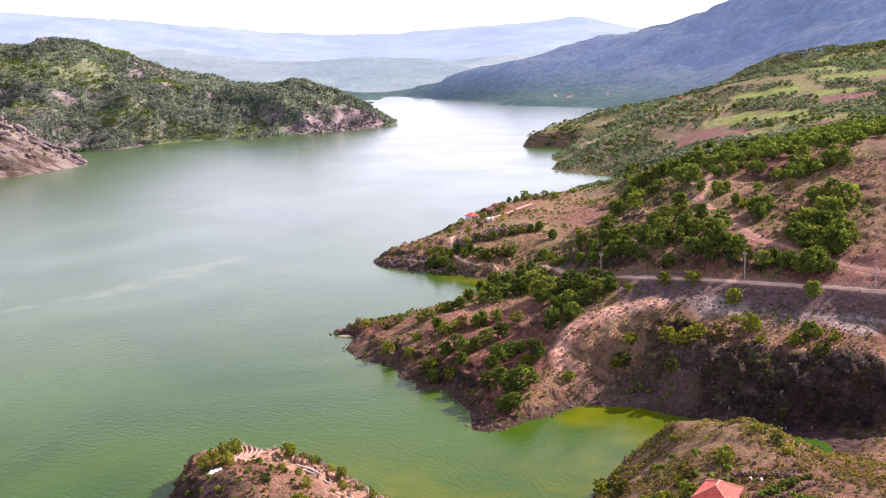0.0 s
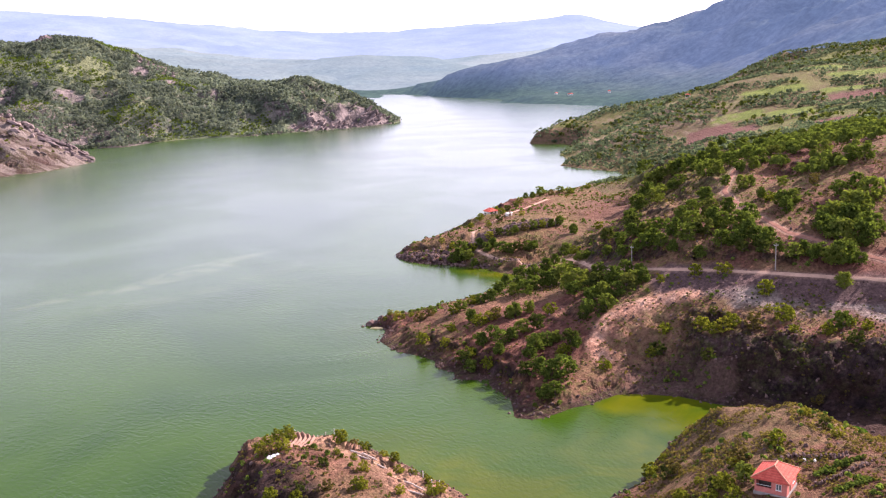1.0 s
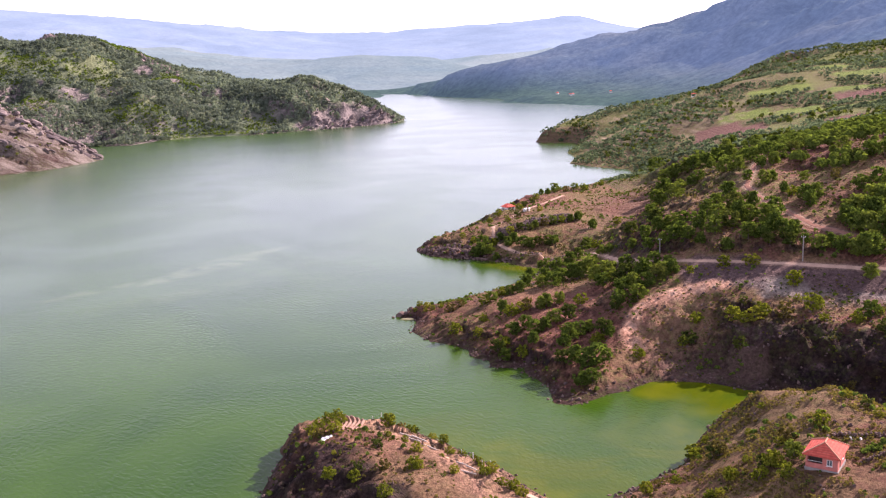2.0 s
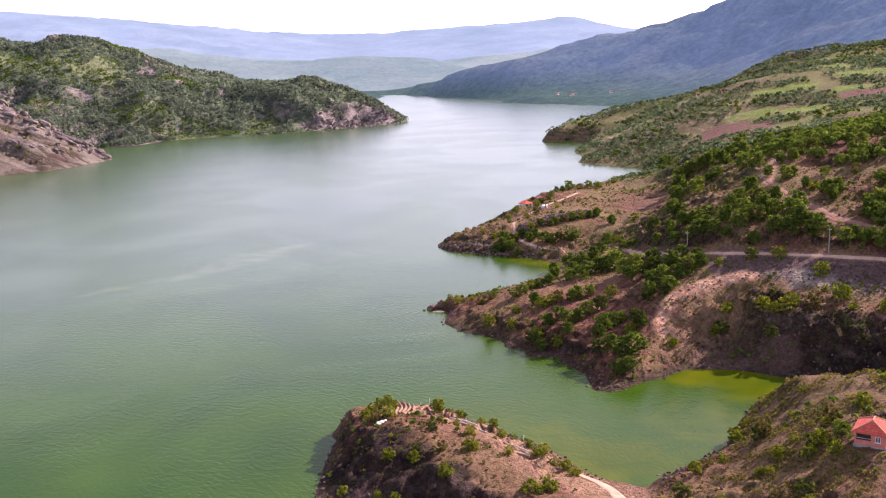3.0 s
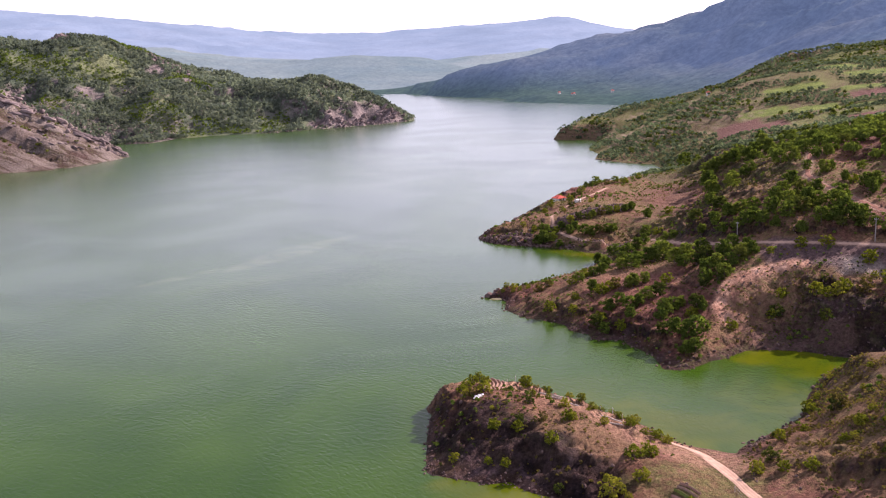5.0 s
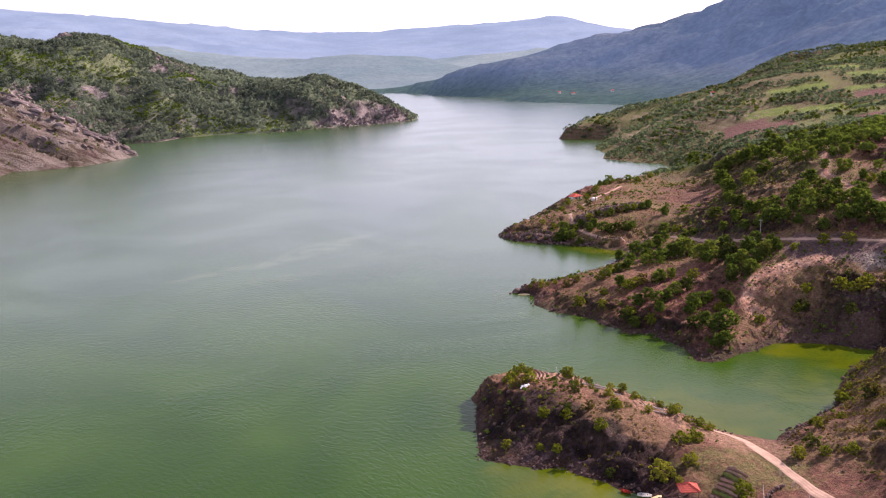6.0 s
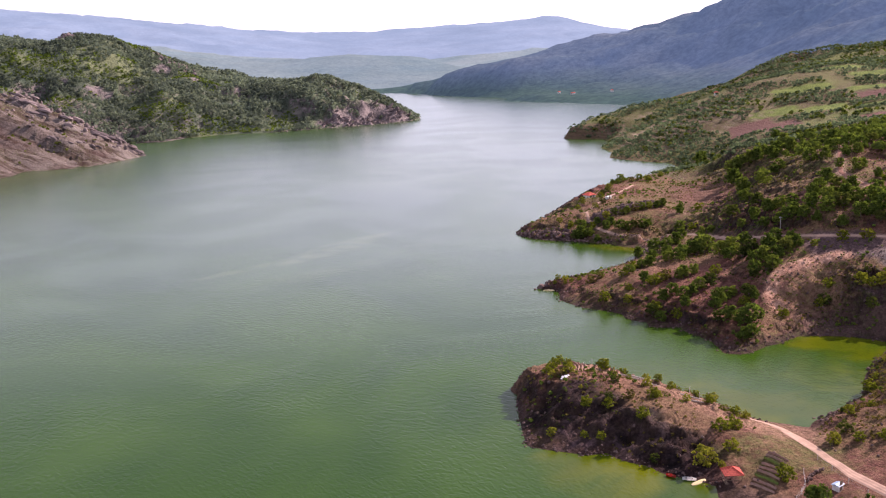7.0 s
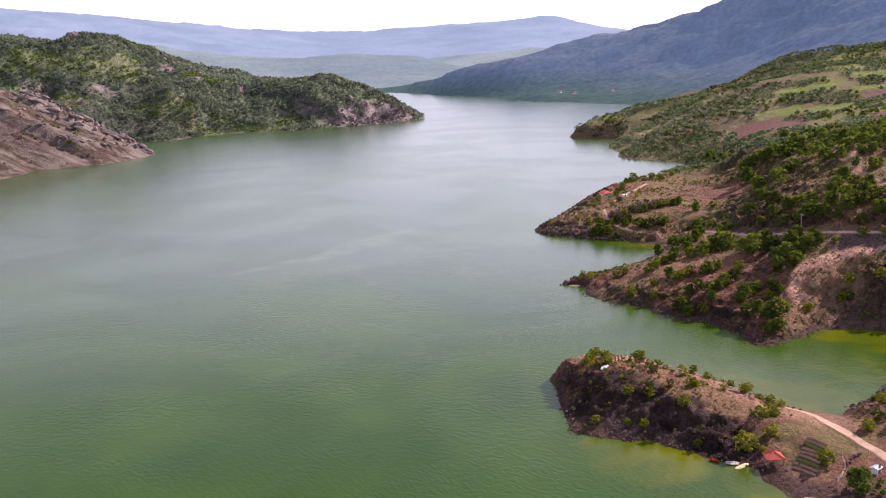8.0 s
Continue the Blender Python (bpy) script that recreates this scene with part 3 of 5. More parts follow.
        u, v = ((x - cx) * c + (y - cy) * s) / a, (-(x - cx) * s + (y - cy) * c) / b
        inside = fade(np.maximum(np.abs(u), np.abs(v)) + 0.06 * n2, 0.9, 1.0)
        if kind == "green":
            grass = np.maximum(grass, inside)
        else:
            tilled = np.maximum(tilled, inside)
    red = fade(gap(x, y, [(108, 335), (122, 352), (135, 375), (148, 410)]) + 5 * n1, 10, 22) * 0.4
    tilled = np.maximum(tilled, red)
    scrub = np.clip(0.45 + 0.5 * n1, 0, 1) * np.clip((y - 60) / 200, 0.35, 1)
    scrub = np.where((y > 330) & (x > 170), np.clip(0.9 + 0.3 * n1, 0, 1), scrub)
    tilled = np.maximum(tilled, fade(gap(x, y, CLIFF_TOP[:4]), 8, 18) * 0.4)
    rock = rock * (1 - fade(gap(x, y, CLIFF_TOP[:4]), 8, 16))
    upland = (y > 400) & (x > 165) & (y < 900)
    grass = np.maximum(grass, upland * np.clip(0.14 + 0.45 * ripple(x, y, 45, 14), 0, 0.6) * (1 - tilled) * (1 - fade(gap(x, y, CLIFF_TOP), 6, 16)))
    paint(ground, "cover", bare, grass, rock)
    paint(ground, "use", track, tilled, scrub)
    meadow = np.maximum(fade(np.hypot((x - 12) / 16, (y - 120) / 11) + 0.3 * n2, 0.6, 1.0), 0.3 * fade(gap(x, y, CAPE_NORTH_RIM) + 2 * n2, 3, 9))
    meadow = np.maximum(meadow, 0.28 * fade(np.hypot((x - 64) / 27, (y - 128) / 30) + 0.25 * n2, 0.6, 1.0))
    meadow = np.maximum(meadow, 0.8 * np.clip(0.2 + 0.9 * n1, 0, 1) * (y > 280) * (y < 420))
    beds = fade(np.hypot((x - 262) / 75, (y - 660) / 110), 0.75, 1.0) * (z > 3)
    lip = np.mod(z + 0.5 * n1, 2.4)
    paint(ground, "lie", meadow, fade(-np.minimum(y, 480) + 40 * n1, -430, -380) * (x > 150), beds * fade(np.abs(lip - 1.2), 0.2, 0.55) * np.clip(0.7 + 0.5 * n2, 0, 1))
    wooded = (x < 200) & (y > 905 + 0.0 * x) & (gap(x, y, ROCK_CREST) > 45)
    ids = np.zeros(len(ground.data.polygons), np.int32)
    first = np.zeros(len(ground.data.loops), np.int32)
    ground.data.loops.foreach_get("vertex_index", first)
    ids[wooded[first[::4]]] = 1
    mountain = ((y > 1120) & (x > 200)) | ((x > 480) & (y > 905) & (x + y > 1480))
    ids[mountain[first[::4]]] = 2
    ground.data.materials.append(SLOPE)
    # the mountain in this sheet gets the same emitted haze
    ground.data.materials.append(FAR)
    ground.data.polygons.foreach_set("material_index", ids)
    bx, by, bz = b_co.T
    low = np.zeros(len(backdrop.data.loops), np.int32)
    backdrop.data.loops.foreach_get("vertex_index", low)
    v = low[::4]
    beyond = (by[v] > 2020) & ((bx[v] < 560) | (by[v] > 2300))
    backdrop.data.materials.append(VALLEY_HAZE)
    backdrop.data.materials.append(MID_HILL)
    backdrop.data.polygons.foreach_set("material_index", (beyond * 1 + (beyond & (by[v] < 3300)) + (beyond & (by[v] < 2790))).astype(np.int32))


# fields on the upland: centre, half sizes, turn, kind
PLOTS = [(268, 559, 15, 24, -25, "tilled"), (274, 532, 11, 22, -25, "tilled"), (299, 583, 17, 12, -25, "green"), (324, 557, 15, 14, -25, "green"),
         (350, 532, 13, 12, -25, "green"), (376, 568, 18, 12, -25, "tilled"), (388, 594, 20, 9, -25, "green"), (290, 455, 11, 18, -25, "tilled"),
         (352, 630, 24, 12, -25, "green"), (430, 640, 26, 12, -25, "green"), (420, 690, 26, 9, -25, "green")]
# bare rock among the pines: centre and reach
CLIFFS = [(30, 1060, 16), (52, 1062, 18), (76, 1072, 20), (62, 1082, 20), (88, 1094, 22), (112, 1106, 18), (100, 1085, 20), (125, 1100, 18), (-222, 1147, 11), (-209, 1137, 9), (-256, 1150, 7), (-130, 1015, 8),
          (-150, 1245, 14), (-118, 1212, 12), (-285, 1343, 16)]
cover_ground()

water_xs = sorted(set(spread(-1400, -130, 30) + spread(-130, -60, 3.0) + spread(-60, 140, 2.0) + spread(140, 900, 12)))
water_ys = sorted(set(spread(-400, 90, 20) + spread(90, 340, 2.0) + spread(340, 600, 2.6) + spread(600, 2300, 8, 1.02)))
lake, w_co = sheet("water", water_xs, water_ys, lambda x, y: np.zeros(x.size), WATER)
tagged(lake, "calm murky green reservoir water with yellow-green shallows", "water", kind="structure")
# a thin line of pale scum that the wind has drawn out over the lake, and the murky shallows: centre, reach, strength
SCUM_LINE = [(-110, 318), (-60, 342), (-24, 378), (16, 411), (44, 430), (66, 462), (102, 507), (128, 568), (190, 690)]
SHALLOWS = [(84, 176, 24, 1.0), (66, 188, 12, 0.9), (78, 316, 26, 1.0), (-16, 127, 15, 0.9), (-26, 137, 9, 0.7), (2, 112, 16, 1.0), (24, 150, 22, 0.75), (42, 158, 20, 0.65), (10, 172, 16, 0.4)]


def shade_water():
    x, y, _ = w_co.T
    depth = -plain_height(x, y)
    murk = np.full(len(x), 0.12)
    for cx, cy, r, k in SHALLOWS:
        murk = np.maximum(murk, k * fade(np.hypot(x - cx, y - cy) + 5 * ripple(x, y, 14, 71, 3), 0.5 * r, 1.1 * r))
    drift = gap(x, y, SCUM_LINE) + 5 * ripple(x, y, 40, 73, 3)
    side = gap(x, y, [(p[0] + 26, p[1] - 16) for p in SCUM_LINE]) + 7 * ripple(x, y, 50, 74, 3)
    for name, value in (("shallow", fade(depth, 0.3, 7.0) * murk * (y < 420)),
                        ("open", np.clip((y - 190) / 260, 0, 1)),           # the ripples lengthen on the open lake
                        ("distant", np.clip((y - 420) / 900, 0, 1)),
                        ("scum", np.maximum(fade(drift, 0.5, 4.5), 0.35 * fade(side, 1.0, 6.0)))):
        lake.data.attributes.new(name, "FLOAT", "POINT").data.foreach_set("value", value.astype(np.float32))


shade_water()


# ---- vegetation ----
def leaf_material(name, dark, light, warm, through_leaf=(1.25, 1.3, 0.6)):
    n = Nodes(name)
    n.tree.nodes.remove(n.bsdf)
    pick = n.add("ShaderNodeObjectInfo").outputs["Random"]
    isle = n.add("ShaderNodeNewGeometry").outputs["Random Per Island"]
    col = n.mix(isle, dark, light)
    col = n.mix(n.ramp(pick, (0.55, 0.0), (1.0, 0.75)), col, warm)
    col = n.mix(0.4, col, n.ramp(n.noise(2.2, 3), (0.3, 0.5), (0.7, 1.35)), "MULTIPLY")
    col = n.mix(0.8, col, n.ramp(n.noise(0.022, 5, 0.65), (0.36, 0.55), (0.62, 1.25)), "MULTIPLY")
    d = n.add("ShaderNodeBsdfDiffuse", {"Color": col, "Roughness": 0.6}).outputs[0]
    t = n.add("ShaderNodeBsdfTranslucent", {"Color": n.mix(1.0, col, through_leaf, "MULTIPLY")}).outputs[0]
    m = n.add("ShaderNodeMixShader", {0: 0.5, 1: d, 2: t}).outputs[0]
    n.tree.links.new(m, n.tree.nodes["Material Output"].inputs[0])
    return n.mat


def bark_material():
    n = Nodes("bark")
    c = n.ramp(n.noise(9, 5), (0.3, (0.07, 0.05, 0.04)), (0.7, (0.19, 0.14, 0.11)))
    n.bump(n.noise(14, 4), 0.6, 0.05)
    return n.done(c, 0.9)


def stone_material(name, dark, light):
    n = Nodes(name)
    isle = n.add("ShaderNodeNewGeometry").outputs["Random Per Island"]
    c = n.mix(isle, dark, light)
    c = n.mix(0.5, c, n.ramp(n.noise(3, 5), (0.3, 0.6), (0.7, 1.25)), "MULTIPLY")
    n.bump(n.noise(6, 4), 0.6, 0.1)
    return n.done(c, 0.95)


LEAF = leaf_material("leaves", (0.06, 0.088, 0.022), (0.165, 0.235, 0.052), (0.225, 0.27, 0.06))
DARK_LEAF = leaf_material("dark_leaves", (0.036, 0.054, 0.018), (0.125, 0.155, 0.042), (0.17, 0.19, 0.05))
# pines paler and bluer than near leaves: distance haze mixed into their colour
HAZED_PINE_LEAF = leaf_material("hazed_pine_needles", (0.105, 0.142, 0.130), (0.18, 0.226, 0.195), (0.205, 0.245, 0.18), (1.1, 1.15, 0.85))
# the ordinary leaf greens, greyed with blue to paint in the upland's haze
HAZED_UPLAND_LEAF = leaf_material("hazed_upland_leaves", (0.075, 0.108, 0.070), (0.195, 0.25, 0.145), (0.23, 0.265, 0.14), (1.1, 1.15, 0.85))
YOUNG_LEAF = leaf_material("young_leaves", (0.085, 0.11, 0.016), (0.31, 0.34, 0.045), (0.38, 0.36, 0.06))
DRY_LEAF = leaf_material("dry_leaves", (0.10, 0.085, 0.03), (0.22, 0.18, 0.07), (0.27, 0.20, 0.08))
BARK = bark_material()
STONE = stone_material("loose_stone", (0.065, 0.043, 0.042), (0.19, 0.13, 0.112))
CRAG = stone_material("crag_rock", (0.10, 0.08, 0.08), (0.27, 0.215, 0.20))
rng = np.random.default_rng(5)


def quads_mesh(name, co, material):
    """A mesh of loose four-cornered pieces: co is pieces x 4 x 3."""
    n = len(co)
    me = bpy.data.meshes.new(name)
    me.vertices.add(n * 4)
    me.vertices.foreach_set("co", np.asarray(co, np.float32).ravel())
    me.loops.add(n * 4)
    me.loops.foreach_set("vertex_index", np.arange(n * 4))
    me.polygons.add(n)
    me.polygons.foreach_set("loop_start", np.arange(0, n * 4, 4))
    me.update(calc_edges=True)
    me.materials.append(material)
    return me


def sprays(centre, normal, size):
    """Small uneven leaf sprays that face outwards."""
    n = len(centre)
    normal = normal / np.maximum(np.linalg.norm(normal, axis=1, keepdims=True), 1e-6)
    side = np.cross(normal, rng.normal(size=(n, 3)))
    side /= np.maximum(np.linalg.norm(side, axis=1, keepdims=True), 1e-6)
    up = np.cross(normal, side)
    s = size * rng.uniform(0.6, 1.4, (n, 1))
    bend = normal * s * rng.uniform(-0.35, 0.35, (n, 1))
    return np.stack([centre - side * s - up * s * 0.7, centre + side * s * 0.8 - up * s + bend,
                     centre + side * s + up * s * 0.8, centre - side * s * 0.7 + up * s + bend], 1)


def crown_points(lobes, each, low, wide, lean):
    """Centres and outward directions of the sprays of one crown, one metre high."""
    cs, ns = [], []
    for _ in range(lobes):
        a, r, h = rng.uniform(0, 6.283), math.sqrt(rng.uniform(0, 1)), rng.uniform(0, 1)
        wide_here = wide * (0.45 + 0.9 * math.sin(math.pi * (0.18 + 0.72 * h)))
        c = np.array([math.cos(a) * r * wide_here * 0.72 + lean * h, math.sin(a) * r * wide_here * 0.72, low + (0.88 - low) * h])
        rad = rng.uniform(0.06, 0.14) * (1.15 - 0.4 * h)
        d = rng.normal(size=(each, 3))
        d /= np.linalg.norm(d, axis=1, keepdims=True)
        d[:, 2] = np.where(d[:, 2] < -0.5, -d[:, 2], d[:, 2])
        cs.append(c + d * rad * rng.uniform(0.6, 1.35, (each, 1)) * (1, 1, 0.85))
        ns.append(d + rng.normal(size=(each, 3)) * 0.45)
    return np.concatenate(cs), np.concatenate(ns)


def tube(bm, points, radii, sides=6):
    """A tapering limb along some places."""
    rings = []
    for k, (p, r) in enumerate(zip(points, radii)):
        q = Vector(points[min(k + 1, len(points) - 1)]) - Vector(points[max(k - 1, 0)])
        m = q.to_track_quat("Z", "Y").to_matrix()
        rings.append([bm.verts.new(Vector(p) + m @ Vector((r * math.cos(6.2832 * i / sides), r * math.sin(6.2832 * i / sides), 0))) for i in range(sides)])
    for a, b in zip(rings[:-1], rings[1:]):
        for i in range(sides):
            bm.faces.new((a[i], a[(i + 1) % sides], b[(i + 1) % sides], b[i]))
    bm.faces.new(rings[0][::-1])
    bm.faces.new(rings[-1])


def trunk_mesh(name, stems, low, wide):
    bm = bmesh.new()
    for k in range(stems):
        a = 6.283 * k / stems + rng.uniform(0, 1)
        s = 0.02 if stems == 1 else 0.05
        top = Vector((math.cos(a) * wide * 0.3, math.sin(a) * wide * 0.3, low + 0.45))
        foot = Vector((math.cos(a) * s, math.sin(a) * s, -0.06))
        mid = foot.lerp(top, 0.45) + Vector(rng.normal(size=3) * 0.02)
        tube(bm, [foot, mid, top], [0.038, 0.026, 0.008])
        for _ in range(3):
            b = rng.uniform(0, 6.283)
            tip = mid + Vector((math.cos(b) * wide * 0.6, math.sin(b) * wide * 0.6, rng.uniform(0.15, 0.35)))
            tube(bm, [mid, mid.lerp(tip, 0.5) + Vector((0, 0, 0.03)), tip], [0.018, 0.012, 0.005], 5)
    me = bpy.data.meshes.new(name)
    bm.to_mesh(me)
    bm.free()
    me.materials.append(BARK)
    return me


def plant_kind(lobes, each, low, wide, stems, size, leaf):
    c, n = crown_points(lobes, each, low, wide, rng.uniform(-0.06, 0.06))
    return trunk_mesh("trunk", stems, low, wide), quads_mesh("crown", sprays(c, n, size), leaf)


TREES = [plant_kind(64, 24, 0.13, w, 1, 0.032, LEAF) for w in (0.40, 0.46, 0.50, 0.44, 0.54)] + [plant_kind(46, 30, 0.13, 0.44, 1, 0.034, DARK_LEAF)]
SHRUBS = [plant_kind(52, 20, 0.0, w, 3, 0.040, YOUNG_LEAF) for w in (0.55, 0.66, 0.60)] + [plant_kind(44, 22, 0.0, 0.6, 3, 0.042, DARK_LEAF), plant_kind(40, 22, 0.0, 0.62, 4, 0.042, DRY_LEAF)]
POPLARS = [plant_kind(24, 30, 0.12, 0.17, 1, 0.035, LEAF)]


def plant(name, kind, x, y, size, label, category, group):
    z = float(height([x], [y])[0])
    thing = tagged(new(name), label, category, group)
    thing.empty_display_size = 0.2
    thing.matrix_world = pose(x, y, z - 0.05 * size, 0, 0, rng.uniform(0, 360)) @ Matrix.Diagonal((size * rng.uniform(0.9, 1.15), size * rng.uniform(0.9, 1.15), size, 1))
    for part_name, me in zip(("trunk", "crown"), kind):
        new(part_name, me).parent = thing
    return thing


def plant_all(places, group, where, taller=3.4):
    for x, y, h in places:
        if y < 90 or h <= 0:
            continue
        if h >= taller:
            k = int(rng.choice(6, p=(0.19, 0.19, 0.18, 0.18, 0.14, 0.12)))
            look_of = "dark green" if k == 5 else ("broad bright green" if k == 4 else "leafy green")
            plant("tree", TREES[k], x, y, h * 0.95, f"{look_of} broadleaf tree on {where}", "tree", group)
        else:
            k = int(rng.choice(5, p=(0.28, 0.24, 0.24, 0.14, 0.10)))
            look_of = ("rounded green", "spreading green", "leafy green", "dark green", "dry yellowish")[k]
            plant("shrub", SHRUBS[k], x, y, h, f"{look_of} shrub on {where}", "shrub", group)


SPUR_WOOD = [
    (39, 246, 3.5), (44, 254, 2.9), (46, 252, 3.6), (49, 253, 4.1), (53, 260, 4.7), (65, 296, 4.8), (56, 254, 4.1), (60, 263, 4.8), (59, 252,
    4.9), (63, 257, 5), (67, 259, 5.4), (69, 257, 5.9), (72, 258, 6.4), (69, 243, 5.6), (68, 236, 4.7), (71, 240, 5.6), (68, 289, 5.2), (71,
    285, 5.2), (77, 290, 5.3), (81, 293, 4.8), (79, 275, 5.4), (76, 250, 4.1), (37, 246, 2.8)]
SPUR_HEAD_WOOD = [
    (71, 233, 5.4), (68, 221, 5.2), (74, 233, 5.4), (71, 221, 5.2), (69, 213, 5), (76, 227, 5.8), (74, 219, 4.7), (77, 220, 5.2), (80, 222,
    4.5), (82, 221, 4.5), (81, 231, 4.7), (83, 226, 3.8), (65, 216, 4.3), (79, 246, 4.6)]
SPUR_SLOPE = [
    (28, 251, 2.9), (31, 251, 2.4), (34, 235, 2.1), (40, 237, 3.8), (41, 233, 3.3), (44, 234, 3), (46, 234, 3.3), (49, 232, 4.2), (51, 233,
    4.3), (55, 234, 3.8), (59, 228, 3), (53, 220, 5.1), (52, 210, 4.2), (55, 211, 3.5), (57, 206, 4.9), (55, 204, 2.7), (58, 204, 3.4), (42,
    222, 4.1), (43, 217, 4.3), (46, 217, 3.6), (39, 222, 3.6), (35, 219, 3.2)]
SPUR_FOOT = [
    (33, 217, 4.3), (34, 213, 3.5), (38, 211, 3.1), (41, 212, 3.5), (49, 219, 4), (47, 206, 4.1), (49, 208, 4.9), (26, 235, 3.3), (31, 229,
    2.7), (43.8, 198.9, 3.7), (46.6, 197.2, 4.6), (48.2, 193.6, 5.2), (51.1, 194.2, 5.9), (47.3, 187.3, 4.5), (44.9, 187.9, 3.8), (63, 213,
    3.6), (67, 213, 3.2), (62.4, 196.9, 2.4)]
QUARRY_BUSHES = [
    (75.5, 197.8, 3.5), (74, 197.5, 2.5), (79, 201, 2.8), (86.3, 196.4, 3.9), (88, 194, 2.8), (89.7, 192.4, 3.5), (91.8, 193, 3.5), (95.6,
    189.6, 3.9), (83.8, 188.6, 3), (103.4, 190.3, 4), (105, 201, 4.1), (94, 216, 3.3), (100, 213, 3.3), (121.7, 195, 4.5), (85, 217, 2.2),
    (112.5, 181.4, 4.9), (115.2, 182.3, 2.1), (117.2, 179, 2.5), (111.8, 174.8, 3.4), (91, 200, 2), (102, 183.5, 1.9), (102.2, 195, 1.7),
    (108.2, 180.1, 2.8)]
ROAD_WOOD = [
    (95, 281, 5.2), (91, 260, 5.2), (93, 255, 5.1), (88, 263, 3.8), (86, 246, 3.6), (88, 241, 4.1), (90, 239, 4.8), (93, 240, 4.9), (97, 254,
    4.8), (92, 233, 4.4), (98, 249, 4.7), (97, 237, 5.7), (93, 228, 3.9), (105, 248, 5.9), (98, 230, 6), (103, 237, 6.5), (110, 252, 5.2), (98,
    222, 3.9), (103, 230, 6.1), (112, 245, 6.8), (118, 260, 5.4), (109, 236, 6.5), (104, 222, 5.4)]
ROAD_WOOD_EAST = [
    (110, 233, 5.7), (118, 246, 5.1), (107, 220, 5.4), (112, 227, 7.2), (117, 232, 6.6), (111, 221, 6.3), (107, 217, 3.8), (112, 218, 6.2),
    (111, 214, 4.6), (115, 218, 4.7), (115, 213, 3.4), (117, 209, 4.6), (120, 210, 3.4), (120, 206, 4.3), (122, 206, 4.6), (123, 203, 5.3),
    (124, 202, 6.1), (126, 202, 6.9), (129, 205, 5.4), (129, 200, 3.8), (96, 257, 3.4)]
TRACK_WOOD = [
    (131, 219, 6.2), (130, 214, 7.2), (135, 220, 7.4), (131, 211, 7.1), (142, 224, 7.5), (137, 216, 8.1), (142, 219, 8.3), (135, 207, 7.9),
    (151, 228, 7.7), (139, 210, 7.2), (135, 225, 4.1), (146, 235, 5.2), (152, 236, 5.3), (131, 240, 5.2), (130, 235, 5.4), (134, 239, 5.2),
    (130, 249, 3.9), (131, 246, 3.1), (130, 260, 5.1), (133, 261, 4), (147, 249, 3.3), (141, 256, 3.7), (178, 282, 5.8), (166, 274, 5), (160,
    270, 4.3), (159, 257, 5.3), (166, 259, 5.4), (167, 254, 5.7), (167, 283, 3.7)]
GULLY_WOOD = [
    (121, 318, 8.5), (145, 368, 8.6), (101, 275, 5.5), (109, 297, 5.5), (156, 389, 7.7), (160, 390, 7.8), (121, 304, 6.1), (129, 318, 6), (165,
    389, 7.8), (167, 385, 7.2), (172, 390, 7.3), (170, 377, 7.6), (177, 383, 7.3), (135, 295, 6), (181, 379, 7.7), (134, 284, 5.5), (128, 267,
    4.1), (188, 396, 6.7), (143, 293, 5.7), (139, 279, 4.8), (149, 292, 5.7), (144, 279, 4.9), (149, 284, 5.6), (198, 370, 6.5), (155, 286,
    5.1), (203, 361, 6.4), (161, 284, 5.1), (202, 393, 6), (208, 353, 5.5), (153, 278, 4.3), (135, 315, 4.7), (132, 314, 4.6), (230, 470, 7)]
HEADLAND_WOOD = [
    (57, 335, 5.9), (55, 335, 4.6), (59, 340, 5.4), (60, 333, 4.6), (61, 327, 3.7), (67, 332, 4.2), (70, 334, 4.2), (72, 329, 4.6), (75, 329,
    4.6), (78, 329, 4.2), (82, 329, 4.2), (85, 330, 3.8), (93, 318, 5.2), (102, 336, 4.8), (93, 307, 3), (120, 439, 5), (129, 436, 3.9), (133,
    434, 3.3), (148, 450, 2.9), (124, 434, 3.3), (102, 412, 3.1), (87, 387, 2.9), (90, 409, 3.1), (93, 376, 2.4), (116, 346, 3.2), (90, 288,
    3.4), (89, 293, 3.8)]
CAPE_BUSHES = [
    (-14.9, 162.6, 2.7), (-12.2, 163.6, 3), (-10.4, 169, 2.4), (-16.1, 163.7, 1.9), (-1.1, 170.2, 3.2), (-2.6, 160.8, 1.5), (0.4, 159.6, 1.7),
    (1.5, 152.7, 2.5), (3.8, 170.5, 2), (5.8, 151.1, 1), (7.7, 153.6, 1.9), (0.5, 145.7, 2.2), (6.6, 144.4, 2), (12.1, 145.3, 2.2), (12.6,
    155.4, 1.5), (-13.3, 153.6, 1), (-9.9, 146.6, 2), (-14.6, 146.7, 2.2)]
CAPE_BUSHES_SOUTH = [
    (-23.3, 143.7, 2), (-15.3, 137.7, 1.7), (-17.9, 140.1, 1.5), (-6.5, 137.5, 2.4), (-10.5, 145.2, 2.2), (-14.9, 146.9, 2.2), (-0.9, 122.7,
    4.1), (5, 123.4, 2.6), (1.1, 119.9, 1.4), (-8.6, 127.4, 1.7), (8.2, 110.8, 3.2), (8.1, 100.9, 5.5), (9.8, 131, 2.5), (6.3, 129.6, 2.7),
    (-5.4, 146.1, 2), (-0.1, 145.9, 2.3), (-5.4, 154.4, 1.8)]
